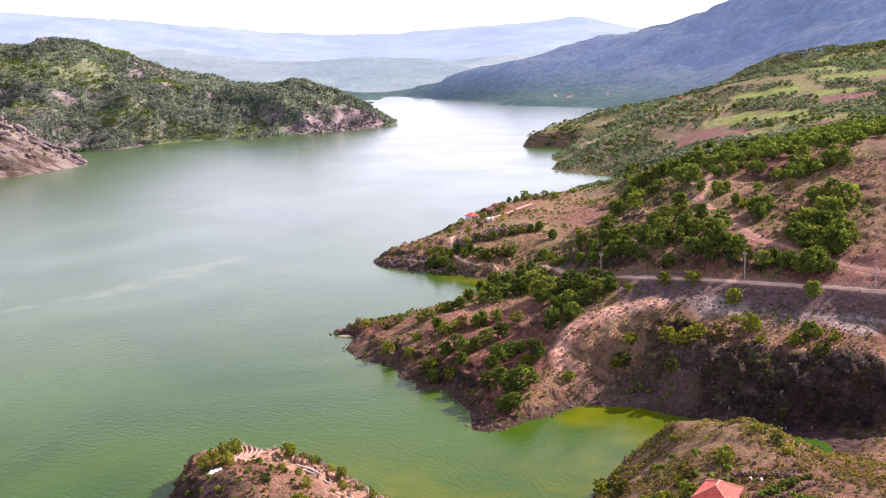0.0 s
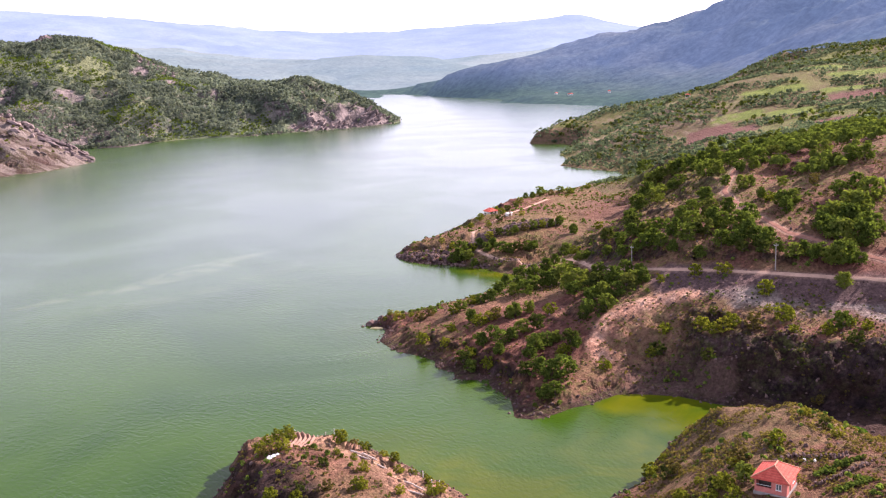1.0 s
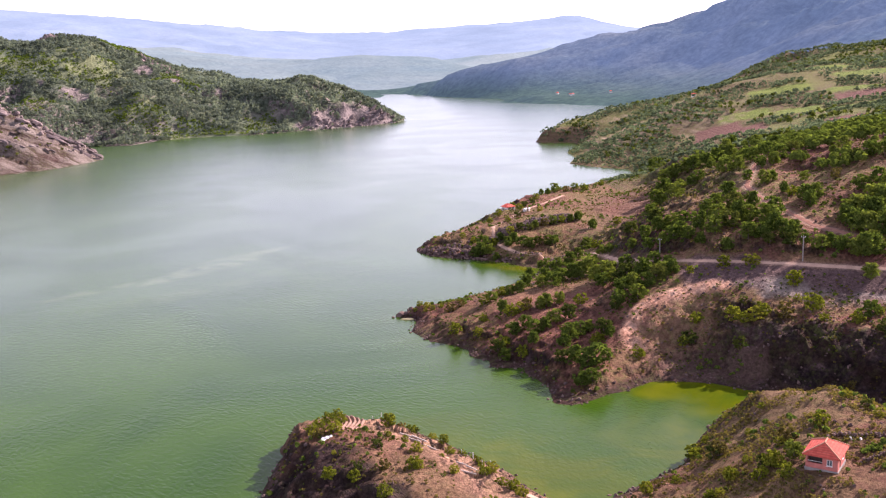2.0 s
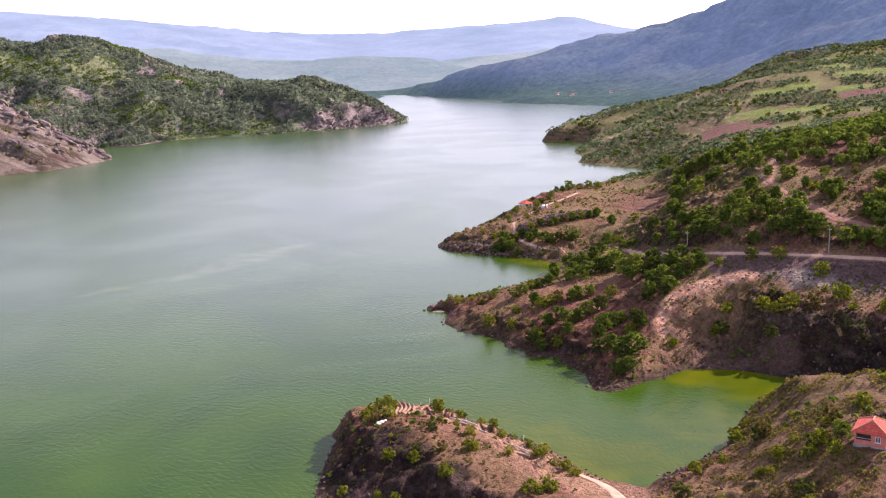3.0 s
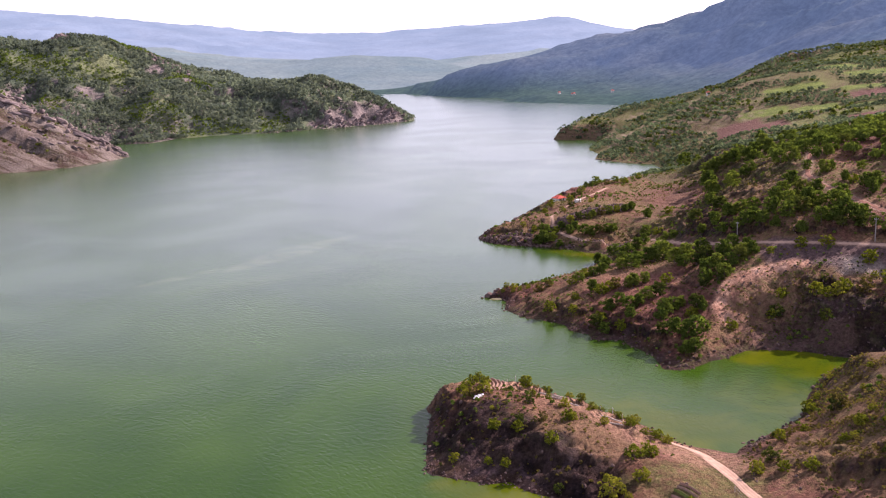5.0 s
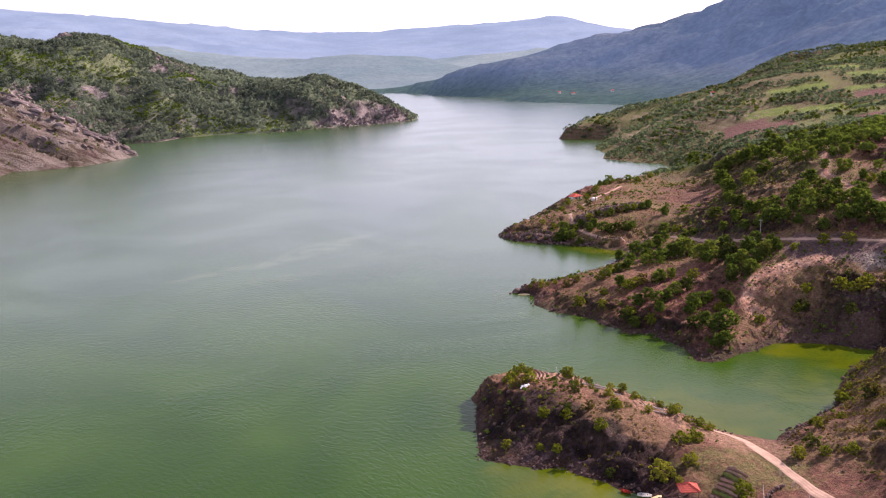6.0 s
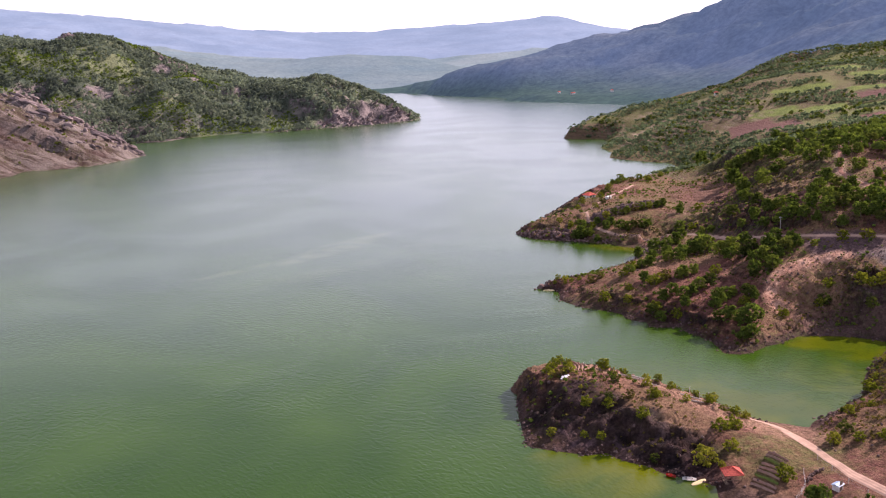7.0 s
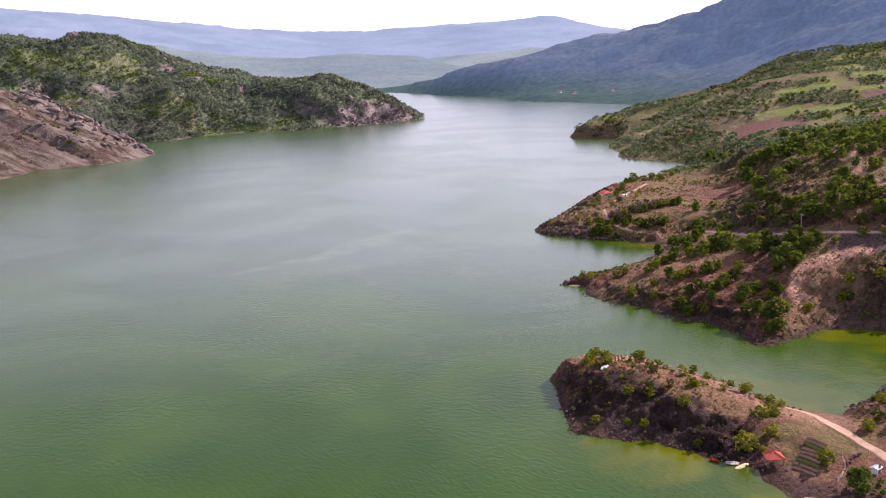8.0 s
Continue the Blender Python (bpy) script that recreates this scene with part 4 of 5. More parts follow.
MOUND_BUSHES = [
    (50.9, 136.3, 2.9), (55.9, 149.6, 1.5), (51.6, 145, 1.9), (63.8, 156.5, 1.4), (58.4, 126.2, 2.7), (56.9, 125.4, 1.7), (65.4, 127.5, 2.6),
    (55.2, 118.8, 3.5), (52.3, 119.5, 2.3), (51.5, 121.6, 1.9), (50.7, 113.3, 2.5), (47.2, 124.1, 1.9), (49.2, 118, 2.3), (74.3, 133.8, 1.7),
    (98.9, 167.6, 2.1), (75.8, 130, 2.1), (75.2, 126, 1.8), (64.6, 145, 1.3), (58.4, 138.4, 1.2), (51.4, 125.9, 1.2)]
MOUND_BUSHES_WEST = [
    (52.1, 146.8, 2.7), (51.3, 135.4, 3.3), (42.6, 133.5, 1.7), (36.9, 132.6, 2.2), (30.8, 125, 2.7), (33.7, 117.3, 2.3), (30.3, 120.4, 2.1),
    (42.9, 121.8, 1.7), (43.9, 120.8, 1.5), (47.5, 123.8, 2.2), (42.3, 108.2, 2.8), (41.8, 106, 2), (26.4, 122.7, 2.6), (52.2, 119.8, 2.7)]
HEADLAND_THICKET = [(63, 337, 3.0), (66, 338.5, 3.4), (70, 339, 3.2), (74, 340.5, 3.8), (78, 341, 3.0), (81, 343, 3.6), (85, 344, 3.2), (89, 345.5, 3.8), (93, 347, 3.2), (97, 348, 3.6), (101, 350, 4.2), (57, 346, 2.6), (54, 351, 2.2), (76, 366, 2.6), (82, 372, 3.0), (70, 372, 2.4), (77, 384, 3.2), (92, 396, 3.4), (98, 405, 3.0), (107, 420, 3.4), (112, 426, 3.6)]
CAPE_RIM_BUSHES = [(-14.9, 168.5, 2.2), (-13.0, 170.8, 2.4), (-16.4, 166.4, 1.8), (-11.0, 173.2, 1.9), (-0.5, 174.5, 1.9), (1.6, 172.6, 2.2), (3.2, 169.4, 1.8), (6.2, 163.2, 1.6), (8.0, 160.6, 1.9), (10.6, 156.6, 1.5), (12.6, 151.8, 1.7), (14.0, 147.0, 2.0), (16.2, 141.8, 2.2), (17.2, 139.2, 1.8), (14.6, 143.6, 1.6)]
SPUR_TIP_SHRUBS = [(19.6, 262.0, 1.3), (21.4, 263.6, 1.7), (23.2, 262.0, 1.9), (24.6, 259.8, 1.6), (22.4, 259.6, 1.2), (26.8, 258.6, 1.5)]
plant_all(SPUR_WOOD, "trees of the spur wood", "the back of the lake spur")
plant_all(SPUR_HEAD_WOOD, "trees at the spur's head", "the slope below the dirt road")
plant_all(SPUR_SLOPE, "trees on the spur's slope", "the dry slope above the lake")
plant_all(SPUR_FOOT, "trees at the spur's foot", "the rocky foot of the spur")
plant_all(QUARRY_BUSHES, "bushes in the old quarry", "the steep earth of the quarry", 4.4)
plant_all(ROAD_WOOD, "trees above the road", "the bank above the dirt road")
plant_all(ROAD_WOOD_EAST, "trees above the road", "the bank above the dirt road")
plant_all(TRACK_WOOD, "trees by the track", "the hillside by the upper track")
plant_all(GULLY_WOOD, "trees of the gully", "the hillside behind the headland")
plant_all(HEADLAND_WOOD, "trees of the headland", "the grassy headland")
plant_all([(x, y, 0.85 * h) for x, y, h in CAPE_BUSHES], "bushes on the cape", "the bare top of the cape")
plant_all(CAPE_BUSHES_SOUTH, "bushes on the cape", "the rocky flank of the cape", 4.8)
plant_all(HEADLAND_THICKET, "trees of the headland", "the grassy headland")
plant_all(CAPE_RIM_BUSHES, "bushes on the cape", "the cape's rim above the bay", 4.8)
plant_all(SPUR_TIP_SHRUBS, "shrubs at the spur's tip", "the low tip of the spur")
plant_all(MOUND_BUSHES, "bushes on the mound", "the dry mound by the house")
plant_all(MOUND_BUSHES_WEST, "bushes on the mound", "the slope of the mound")
for px, py, ph in ((196, 498, 9.0), (200, 503, 9.6), (205, 508, 7.5)):
    plant("poplar", POPLARS[0], px, py, ph, "slim green poplar by the far beach", "tree", "poplars by the beach")


def scatter(count, xr, yr, keep):
    x, y = rng.uniform(*xr, count), rng.uniform(*yr, count)
    ok = keep(x, y)
    return x[ok], y[ok]


def many_crowns(name, x, y, size, pieces, leaf, label, category, squat=0.8, spray=0.20):
    """A far wood: one crown of leaf sprays on each place."""
    z = height(x, y)
    n = len(x)
    d = rng.normal(size=(n, pieces, 3))
    d /= np.linalg.norm(d, axis=2, keepdims=True)
    d[..., 2] = np.abs(d[..., 2]) * 1.2 - 0.25
    s = size[:, None, None]
    centre = np.stack([x, y, z + 0.45 * size], -1)[:, None, :] + d * s * (0.42, 0.42, 0.5 * squat) * rng.uniform(0.75, 1.15, (n, pieces, 1))
    lobe = rng.normal(size=(n, pieces, 3)) * 0.35
    q = sprays(centre.reshape(-1, 3), (d + lobe).reshape(-1, 3), np.repeat(size * spray, pieces)[:, None])
    return tagged(new(name, quads_mesh(name, q, leaf)), label, category, kind="stuff")


def in_field(x, y):
    hit = np.zeros(len(x), bool)
    for cx, cy, a, b, turn, kind in PLOTS:
        c, s = math.cos(radians(turn)), math.sin(radians(turn))
        u, v = ((x - cx) * c + (y - cy) * s) / a, (-(x - cx) * s + (y - cy) * c) / b
        hit |= np.maximum(np.abs(u), np.abs(v)) < 1.02
    return hit


LIGHT_PATCHES = [(-105, 1050, 34), (-140, 1075, 26), (-75, 1045, 26), (-244, 1194, 32), (-300, 1196, 40), (-200, 1190, 28), (-160, 1100, 20), (-20, 1050, 14)]


def light_patch(x, y):
    hit = np.zeros(len(x), bool)
    for cx, cy, r in LIGHT_PATCHES:
        hit |= np.hypot(x - cx, y - cy) < r * (1 + 0.35 * ripple(x, y, 14, 37, 3))
    return hit


def on_cliff(x, y):
    hit = np.zeros(len(x), bool)
    for cx, cy, r in CLIFFS:
        hit |= np.hypot(x - cx, y - cy) < r * (0.8 + 0.3 * ripple(x, y, 9, 38, 2))
    return hit


# pines over the hill across the lake
fx, fy = scatter(44000, (-640, 180), (960, 1440), lambda x, y: (plain_height(x, y) > 0.2) & (gap(x, y, ROCK_CREST) > 75) & ~on_cliff(x, y) & (ripple(x, y, 60, 31, 4) > -0.34) & (~light_patch(x, y) | (rng.uniform(size=len(x)) < 0.12)))
many_crowns("pine_wood", fx, fy, rng.uniform(2.4, 4.8, len(fx)), 9, HAZED_PINE_LEAF, "dense dark green pine wood on the hill across the lake", "wood", 1.3)
fx, fy = scatter(40000, (-640, 180), (960, 1440), lambda x, y: (plain_height(x, y) > 0.4) & (gap(x, y, ROCK_CREST) > 75) & ~on_cliff(x, y) & (light_patch(x, y) | (ripple(x, y, 60, 31, 4) < -0.42)))
many_crowns("bright_scrub", fx, fy, rng.uniform(1.6, 3.4, len(fx)), 8, LEAF, "light green scrub between the pines", "scrub")
# orchards and copses on the upland
ux, uy = scatter(34000, (165, 700), (395, 960), lambda x, y: (plain_height(x, y) > 0.4) & ~on_cliff(x, y) & ~in_field(x, y) & (ripple(x, y, 34, 33, 4) > -0.42 + 0.12 * ((x < 330) & (y > 560))))
many_crowns("upland_copse", ux, uy, rng.uniform(1.2, 2.9, len(ux)), 12, HAZED_UPLAND_LEAF, "scattered orchard trees and hedges on the terraced upland", "wood")
ux, uy = scatter(7500, (165, 700), (330, 960), lambda x, y: (plain_height(x, y) > 1.2) & ~on_cliff(x, y) & ~in_field(x, y) & (ripple(x, y, 30, 35, 4) > 0.25))
many_crowns("upland_pines", ux, uy, rng.uniform(1.8, 3.6, len(ux)), 14, DARK_LEAF, "darker trees in clumps on the upland", "wood")
# undergrowth and tufts on the near slopes
near_land = lambda x, y: (plain_height(x, y) > 0.6) & (gap(x, y, CAPE_NORTH_RIM) > 7 + 2 * ripple(x, y, 6, 55, 2)) & (np.hypot((x - 14) / 18, (y - 116) / 13) > 1) & (np.minimum(gap(x, y, ROAD), np.minimum(gap(x, y, TRACK), gap(x, y, CAPE_PATH))) > 2.2)
sx, sy = scatter(12000, (-30, 240), (90, 470), lambda x, y: near_land(x, y) & (ripple(x, y, 16, 41, 3) > np.where(y < 210, 0.35, 0.05)))
many_crowns("low_scrub", sx, sy, rng.uniform(0.4, 1.3, len(sx)), 18, LEAF, "low green scrub on the dry slopes", "scrub", 0.7)
sx, sy = scatter(26000, (-30, 240), (90, 470), lambda x, y: near_land(x, y) & (ripple(x, y, 12, 43, 3) > 0.0))
many_crowns("dry_tufts", sx, sy, rng.uniform(0.25, 0.8, len(sx)), 12, DRY_LEAF, "dry yellow grass tufts on the slopes", "grass", 0.6)
sx, sy = scatter(14000, (38, 98), (92, 165), lambda x, y: near_land(x, y) & (np.hypot(x - 57, y - 113) > 4.5) & (np.hypot((x - 64) / 27, (y - 128) / 32) < 1.05) & (ripple(x, y, 5, 57, 3) > -0.15))
many_crowns("mound_grass", sx, sy, rng.uniform(0.2, 0.62, len(sx)), 9, DRY_LEAF, "dry straw-coloured grass tufts over the mound", "grass", 0.6)
sx, sy = scatter(16000, (-30, 175), (95, 330), lambda x, y: near_land(x, y) & (ripple(x, y, 8, 53, 3) > 0.05))
many_crowns("thorn_scrub", sx, sy, rng.uniform(0.25, 0.75, len(sx)), 9, DARK_LEAF, "small dark thorn bushes dotted over the slopes", "scrub", 0.6)
sx, sy = scatter(1500, (150, 260), (200, 400), lambda x, y: (plain_height(x, y) > 20) & (gap(x, y, TRACK) > 4) & (ripple(x, y, 22, 45, 3) > 0.1))
many_crowns("hillside_wood", sx, sy, rng.uniform(2.2, 4.6, len(sx)), 130, LEAF, "green thicket on the upper hillside", "wood", 0.9, 0.085)
rx, ry = scatter(500, (-420, -160), (680, 960), lambda x, y: (plain_height(x, y) > 4) & (ripple(x, y, 30, 47, 3) > 0.2))
many_crowns("rock_scrub", rx, ry, rng.uniform(1.5, 3.5, len(rx)), 14, DARK_LEAF, "sparse dark scrub on the bare rock", "scrub")


def rubble(name, x, y, size, label, dip=None):
    """Loose stones, each an uneven lump."""
    t = (1 + 5 ** 0.5) / 2
    v = np.array([(-1, t, 0), (1, t, 0), (-1, -t, 0), (1, -t, 0), (0, -1, t), (0, 1, t), (0, -1, -t), (0, 1, -t), (t, 0, -1), (t, 0, 1), (-t, 0, -1), (-t, 0, 1)]) / 1.9
    f = np.array([(0, 11, 5), (0, 5, 1), (0, 1, 7), (0, 7, 10), (0, 10, 11), (1, 5, 9), (5, 11, 4), (11, 10, 2), (10, 7, 6), (7, 1, 8),
                  (3, 9, 4), (3, 4, 2), (3, 2, 6), (3, 6, 8), (3, 8, 9), (4, 9, 5), (2, 4, 11), (6, 2, 10), (8, 6, 7), (9, 8, 1)])
    n = len(x)
    z = height(x, y)
    co = v[None] * rng.uniform(0.6, 1.3, (n, 12, 1)) * rng.uniform(0.6, 1.2, (n, 1, 3)) * size[:, None, None] * 0.5
    if dip is not None:
        dip = np.array(dip) / np.linalg.norm(dip)
        co = co * (1, 1, 0.7) + (co @ dip)[..., None] * dip * rng.uniform(0.8, 2.2, (n, 1, 1))
    co = co + np.stack([x, y, np.maximum(z, -0.1) + np.where(size > 2, -0.12, 0.1) * size], -1)[:, None]
    tri = (f[None] + 12 * np.arange(n)[:, None, None]).reshape(-1, 3)
    me = bpy.data.meshes.new(name)
    me.from_pydata(co.reshape(-1, 3).tolist(), [], tri.tolist())
    me.materials.append(CRAG if size.max() > 3.2 else STONE)
    return tagged(new(name, me), label, "stones", kind="stuff")


def beside(line, count, spread_by):
    p = np.array(along(line, 1.0))
    k = rng.integers(0, len(p), count)
    return p[k, 0] + rng.normal(size=count) * spread_by, p[k, 1] + rng.normal(size=count) * spread_by


def dry(x, y, low=-0.3):
    k = plain_height(x, y) > low
    return x[k], y[k]


bx, by = dry(*beside(SHORE_BAY, 900, 1.5))
rubble("shore_stones", bx, by, rng.uniform(0.3, 1.0, len(bx)) ** 2.2, "grey brown stones along the waterline")
bx, by = dry(*beside(SHORE_CAPE[10:32], 900, 1.3))
rubble("cape_stones", bx, by, rng.uniform(0.25, 0.85, len(bx)) ** 2.0, "broken rock along the foot of the cape")
bx, by = dry(*beside(SHORE_COVE[:14], 900, 1.4))
rubble("headland_stones", bx, by, rng.uniform(0.3, 1.6, len(bx)), "broken rock along the headland's shore")
bx, by = scatter(3000, (-30, 150), (98, 275), lambda x, y: (plain_height(x, y) > 0.5) & (np.minimum(gap(x, y, ROAD), gap(x, y, CAPE_PATH)) > 2.5) & (ripple(x, y, 10, 51, 3) > 0.12))
rubble("slope_stones", bx, by, rng.uniform(0.25, 1.0, len(bx)) ** 2.0, "small stones strewn over the dry slopes")
bx, by = dry(*beside(SLIDE + QUARRY_TOE[:9], 900, 4.5), 1.0)
rubble("quarry_stones", bx, by, rng.uniform(0.15, 0.9, len(bx)) ** 1.8, "loose stones on the quarry slope")
bx, by = dry(*beside([(66, 342), (78, 347), (90, 351), (99, 354)], 240, 1.8), 1.0)
rubble("outcrop_blocks", bx, by, rng.uniform(1.2, 3.2, len(bx)), "dark rock outcrop across the headland")
bx, by = dry(*beside([(40, 352), (47, 346), (54, 340)], 110, 2.0), 0.3)
rubble("point_blocks", bx, by, rng.uniform(0.8, 2.6, len(bx)), "dark rocks at the headland's point")
bx, by = dry(*beside(ROCK_CREST[:7], 260, 12), 0.5)
sx, sy = dry(*beside([(-158, 848), (-189, 868), (-223, 876), (-262, 890)], 170, 8), 0.5)
rubble("rock_slabs", sx, sy, rng.uniform(3.0, 7.0, len(sx)), "long tilted slabs of grey rock on the ridge across the water", (0.86, -0.42, -0.34))
sx, sy = dry(*beside([(-190, 820), (-220, 840), (-250, 850)], 60, 14), 0.5)
rubble("rock_slabs", sx, sy, rng.uniform(2.0, 4.5, len(sx)), "tilted slabs of brown rock on the ridge's flank", (0.86, -0.42, -0.34))
rubble("crest_blocks", bx, by, rng.uniform(1.5, 5.5, len(bx)), "blocks of bare rock on the ridge across the water")
bx, by = dry(*beside(SHORE_LEFT[19:25], 260, 7), 0.0)
sx, sy = dry(*beside([(34, 1060), (60, 1068), (88, 1085), (118, 1102), (132, 1112)], 150, 8), 0.3)
rubble("cliff_crags", sx, sy, rng.uniform(3, 6.5, len(sx)), "steep fissured grey cliffs at the hill's end", (0.5, -0.1, 0.5))
rubble("cliff_blocks", bx, by, rng.uniform(1.5, 6, len(bx)), "bare cliff rock at the foot of the wooded hill")
bx, by = dry(*beside([(-276, 1292), (-268, 1290)], 50, 4), 0.0)
rubble("summit_crag", bx, by, rng.uniform(9, 16, len(bx)), "rocky crag on the wooded hill's summit")
bx, by = dry(*beside([(-160, 1290), (-112, 1255)], 90, 6), 0.0)
rubble("ridge_crag", bx, by, rng.uniform(5, 10, len(bx)), "bare rock along the wooded ridge")


# ---- built things ----
def plain_material(name, color, rough=0.8, spec=0.3, scale=3.0, vary=0.35, bump=0.3, metal=0.0):
    n = Nodes(name)
    c = n.mix(vary, color, n.ramp(n.noise(scale, 5, 0.6), (0.3, 0.45), (0.7, 1.4)), "MULTIPLY")
    c = n.mix(0.25, c, n.ramp(n.noise(scale * 7, 4), (0.3, 0.6), (0.7, 1.3)), "MULTIPLY")
    n.bump(n.noise(scale * 4, 4), bump, 0.03)
    n.bsdf.inputs["Metallic"].default_value = metal
    return n.done(c, rough, spec)


def tile_material():
    n = Nodes("clay_tiles")
    wave = n.add("ShaderNodeTexWave", {"Vector": n.coords(), "Scale": 2.2, "Distortion": 0.6, "Detail": 1.0}, bands_direction="X").outputs[1]
    rows = n.add("ShaderNodeTexWave", {"Vector": n.coords(), "Scale": 1.4, "Distortion": 0.5, "Detail": 1.0}, bands_direction="Z").outputs[1]
    c = n.ramp(n.noise(2.0, 6, 0.7), (0.3, (0.44, 0.065, 0.045)), (0.55, (0.60, 0.11, 0.075)), (0.75, (0.66, 0.18, 0.12)))
    c = n.mix(0.35, c, n.ramp(rows, (0.05, 0.5), (0.4, 1.1)), "MULTIPLY")
    n.bump(n.math("ADD", wave, n.math("MULTIPLY", rows, 0.5)), 0.8, 0.06)
    return n.done(c, 0.8, 0.2)


TILE = tile_material()
RIDGE = plain_material("ridge_mortar", (0.55, 0.27, 0.18), 0.9, 0.1, 2.0)
PINK_WALL = plain_material("pink_render", (0.50, 0.175, 0.145), 0.9, 0.1, 1.2)
WHITE_WALL = plain_material("white_render", (0.74, 0.71, 0.66), 0.9, 0.1, 1.0)
CONCRETE = plain_material("concrete", (0.30, 0.275, 0.255), 0.9, 0.1, 2.0)
WOOD = plain_material("weathered_wood", (0.20, 0.145, 0.10), 0.85, 0.1, 3.0)
PALE_WOOD = plain_material("bleached_wood", (0.58, 0.50, 0.43), 0.9, 0.1, 2.0)
WHITE_PAINT = plain_material("white_paint", (0.78, 0.77, 0.74), 0.6, 0.3, 2.0, 0.2)
SHEETING = plain_material("white_sheeting", (0.80, 0.80, 0.78), 0.45, 0.4, 1.4, 0.3, 0.6)
BLUE_SHEET = plain_material("blue_sheeting", (0.30, 0.42, 0.58), 0.5, 0.4, 1.4, 0.3)
STEEL = plain_material("galvanised_steel", (0.50, 0.50, 0.50), 0.5, 0.4, 3.0, 0.3, 0.1, 0.4)
EARTH = plain_material("turned_earth", (0.29, 0.185, 0.14), 0.95, 0.05, 1.5, 0.5, 0.8)
GARDEN = plain_material("garden_green", (0.12, 0.16, 0.04), 0.95, 0.05, 3.0, 0.6, 0.8)
SAND = plain_material("pale_sand", (0.66, 0.55, 0.30), 0.95, 0.05, 1.2, 0.3)
# dark base colour that stands for the shade indoors
DARK_IN = plain_material("shaded_room", (0.10, 0.08, 0.07), 0.9, 0.1)
HULL = plain_material("red_hull", (0.45, 0.07, 0.05), 0.5, 0.3)


def glass_material():
    n = Nodes("window_glass")
    n.bsdf.inputs["IOR"].default_value = 1.45
    return n.done((0.10, 0.12, 0.13), 0.08, 0.6)


GLASS = glass_material()


def part(name, bm, material, parent, label=""):
    """Links a bmesh as one mesh under a thing or a part."""
    me = bpy.data.meshes.new(name)
    bmesh.ops.recalc_face_normals(bm, faces=bm.faces)
    bm.to_mesh(me)
    bm.free()
    me.materials.append(material)
    ob = new(name, me)
    ob.parent = parent
    return tagged(ob, label)


def box(bm, x0, y0, z0, x1, y1, z1, bevel=0.0):
    made = bmesh.ops.create_cube(bm, size=1, matrix=Matrix.Translation(((x0 + x1) / 2, (y0 + y1) / 2, (z0 + z1) / 2)) @ Matrix.Diagonal((x1 - x0, y1 - y0, z1 - z0, 1)))
    if bevel:
        edges = {e for v in made["verts"] for e in v.link_edges}
        bmesh.ops.bevel(bm, geom=list(edges), offset=bevel, segments=1, affect="EDGES")
    return bm


def slab(*dims, bevel=0.02):
    return box(bmesh.new(), *dims, bevel)


def rod(points, radius, sides=8):
    bm = bmesh.new()
    tube(bm, points, [radius] * len(points), sides)
    return bm


def base_at(name, x, y, turn, label, category, group="", z=None):
    thing = tagged(new(name), label, category, group)
    thing.empty_display_size = 0.3
    thing.matrix_world = pose(x, y, float(height([x], [y])[0]) if z is None else z, 0, 0, turn)
    return thing


def hip_roof(w, d, z0, rise, ridge, thick=0.12):
    """Four slopes on eaves w by d that meet in a ridge along y."""
    bm = bmesh.new()
    low = [bm.verts.new((sx * w / 2, sy * d / 2, z0)) for sx, sy in ((-1, -1), (1, -1), (1, 1), (-1, 1))]
    edge = [bm.verts.new((v.co.x, v.co.y, z0 + thick)) for v in low]
    a, b = bm.verts.new((0, -ridge / 2, z0 + rise)), bm.verts.new((0, ridge / 2, z0 + rise))
    bm.faces.new(low[::-1])
    for i in range(4):
        bm.faces.new((low[i], low[(i + 1) % 4], edge[(i + 1) % 4], edge[i]))
    bm.faces.new((edge[0], edge[1], a))
    bm.faces.new((edge[1], edge[2], b, a))
    bm.faces.new((edge[2], edge[3], b))
    bm.faces.new((edge[3], edge[0], a, b))
    return bm


def wall_with_opening(length, thick, h, openings):
    """A wall along x from 0, with holes (x0, z0, x1, z1) right through."""
    bm = bmesh.new()
    xs = sorted({0, length, *[v for o in openings for v in (o[0], o[2])]})
    zs = sorted({0, h, *[v for o in openings for v in (o[1], o[3])]})
    for xa, xb in zip(xs[:-1], xs[1:]):
        for za, zb in zip(zs[:-1], zs[1:]):
            cx, cz = (xa + xb) / 2, (za + zb) / 2
            if not any(o[0] < cx < o[2] and o[1] < cz < o[3] for o in openings):
                box(bm, xa, 0, za, xb, thick, zb)
    bmesh.ops.remove_doubles(bm, verts=bm.verts, dist=0.001)
    return bm


def window_on(parent, x0, z0, x1, z1, y, m=None):
    frame_bm = bmesh.new()
    for d in ((x0, y, z0, x1, y + 0.08, z0 + 0.07), (x0, y, z1 - 0.07, x1, y + 0.08, z1), (x0, y, z0, x0 + 0.07, y + 0.08, z1),
              (x1 - 0.07, y, z0, x1, y + 0.08, z1), ((x0 + x1) / 2 - 0.03, y, z0, (x0 + x1) / 2 + 0.03, y + 0.08, z1)):
        box(frame_bm, *d)
    win = part("window", frame_bm, WHITE_PAINT, parent, "white painted window frame")
    part("pane", slab(x0 + 0.07, y + 0.03, z0 + 0.07, x1 - 0.07, y + 0.05, z1 - 0.07, bevel=0), GLASS, win)
    part("sill", slab(x0 - 0.08, y - 0.08, z0 - 0.07, x1 + 0.08, y + 0.06, z0), WHITE_PAINT, win)
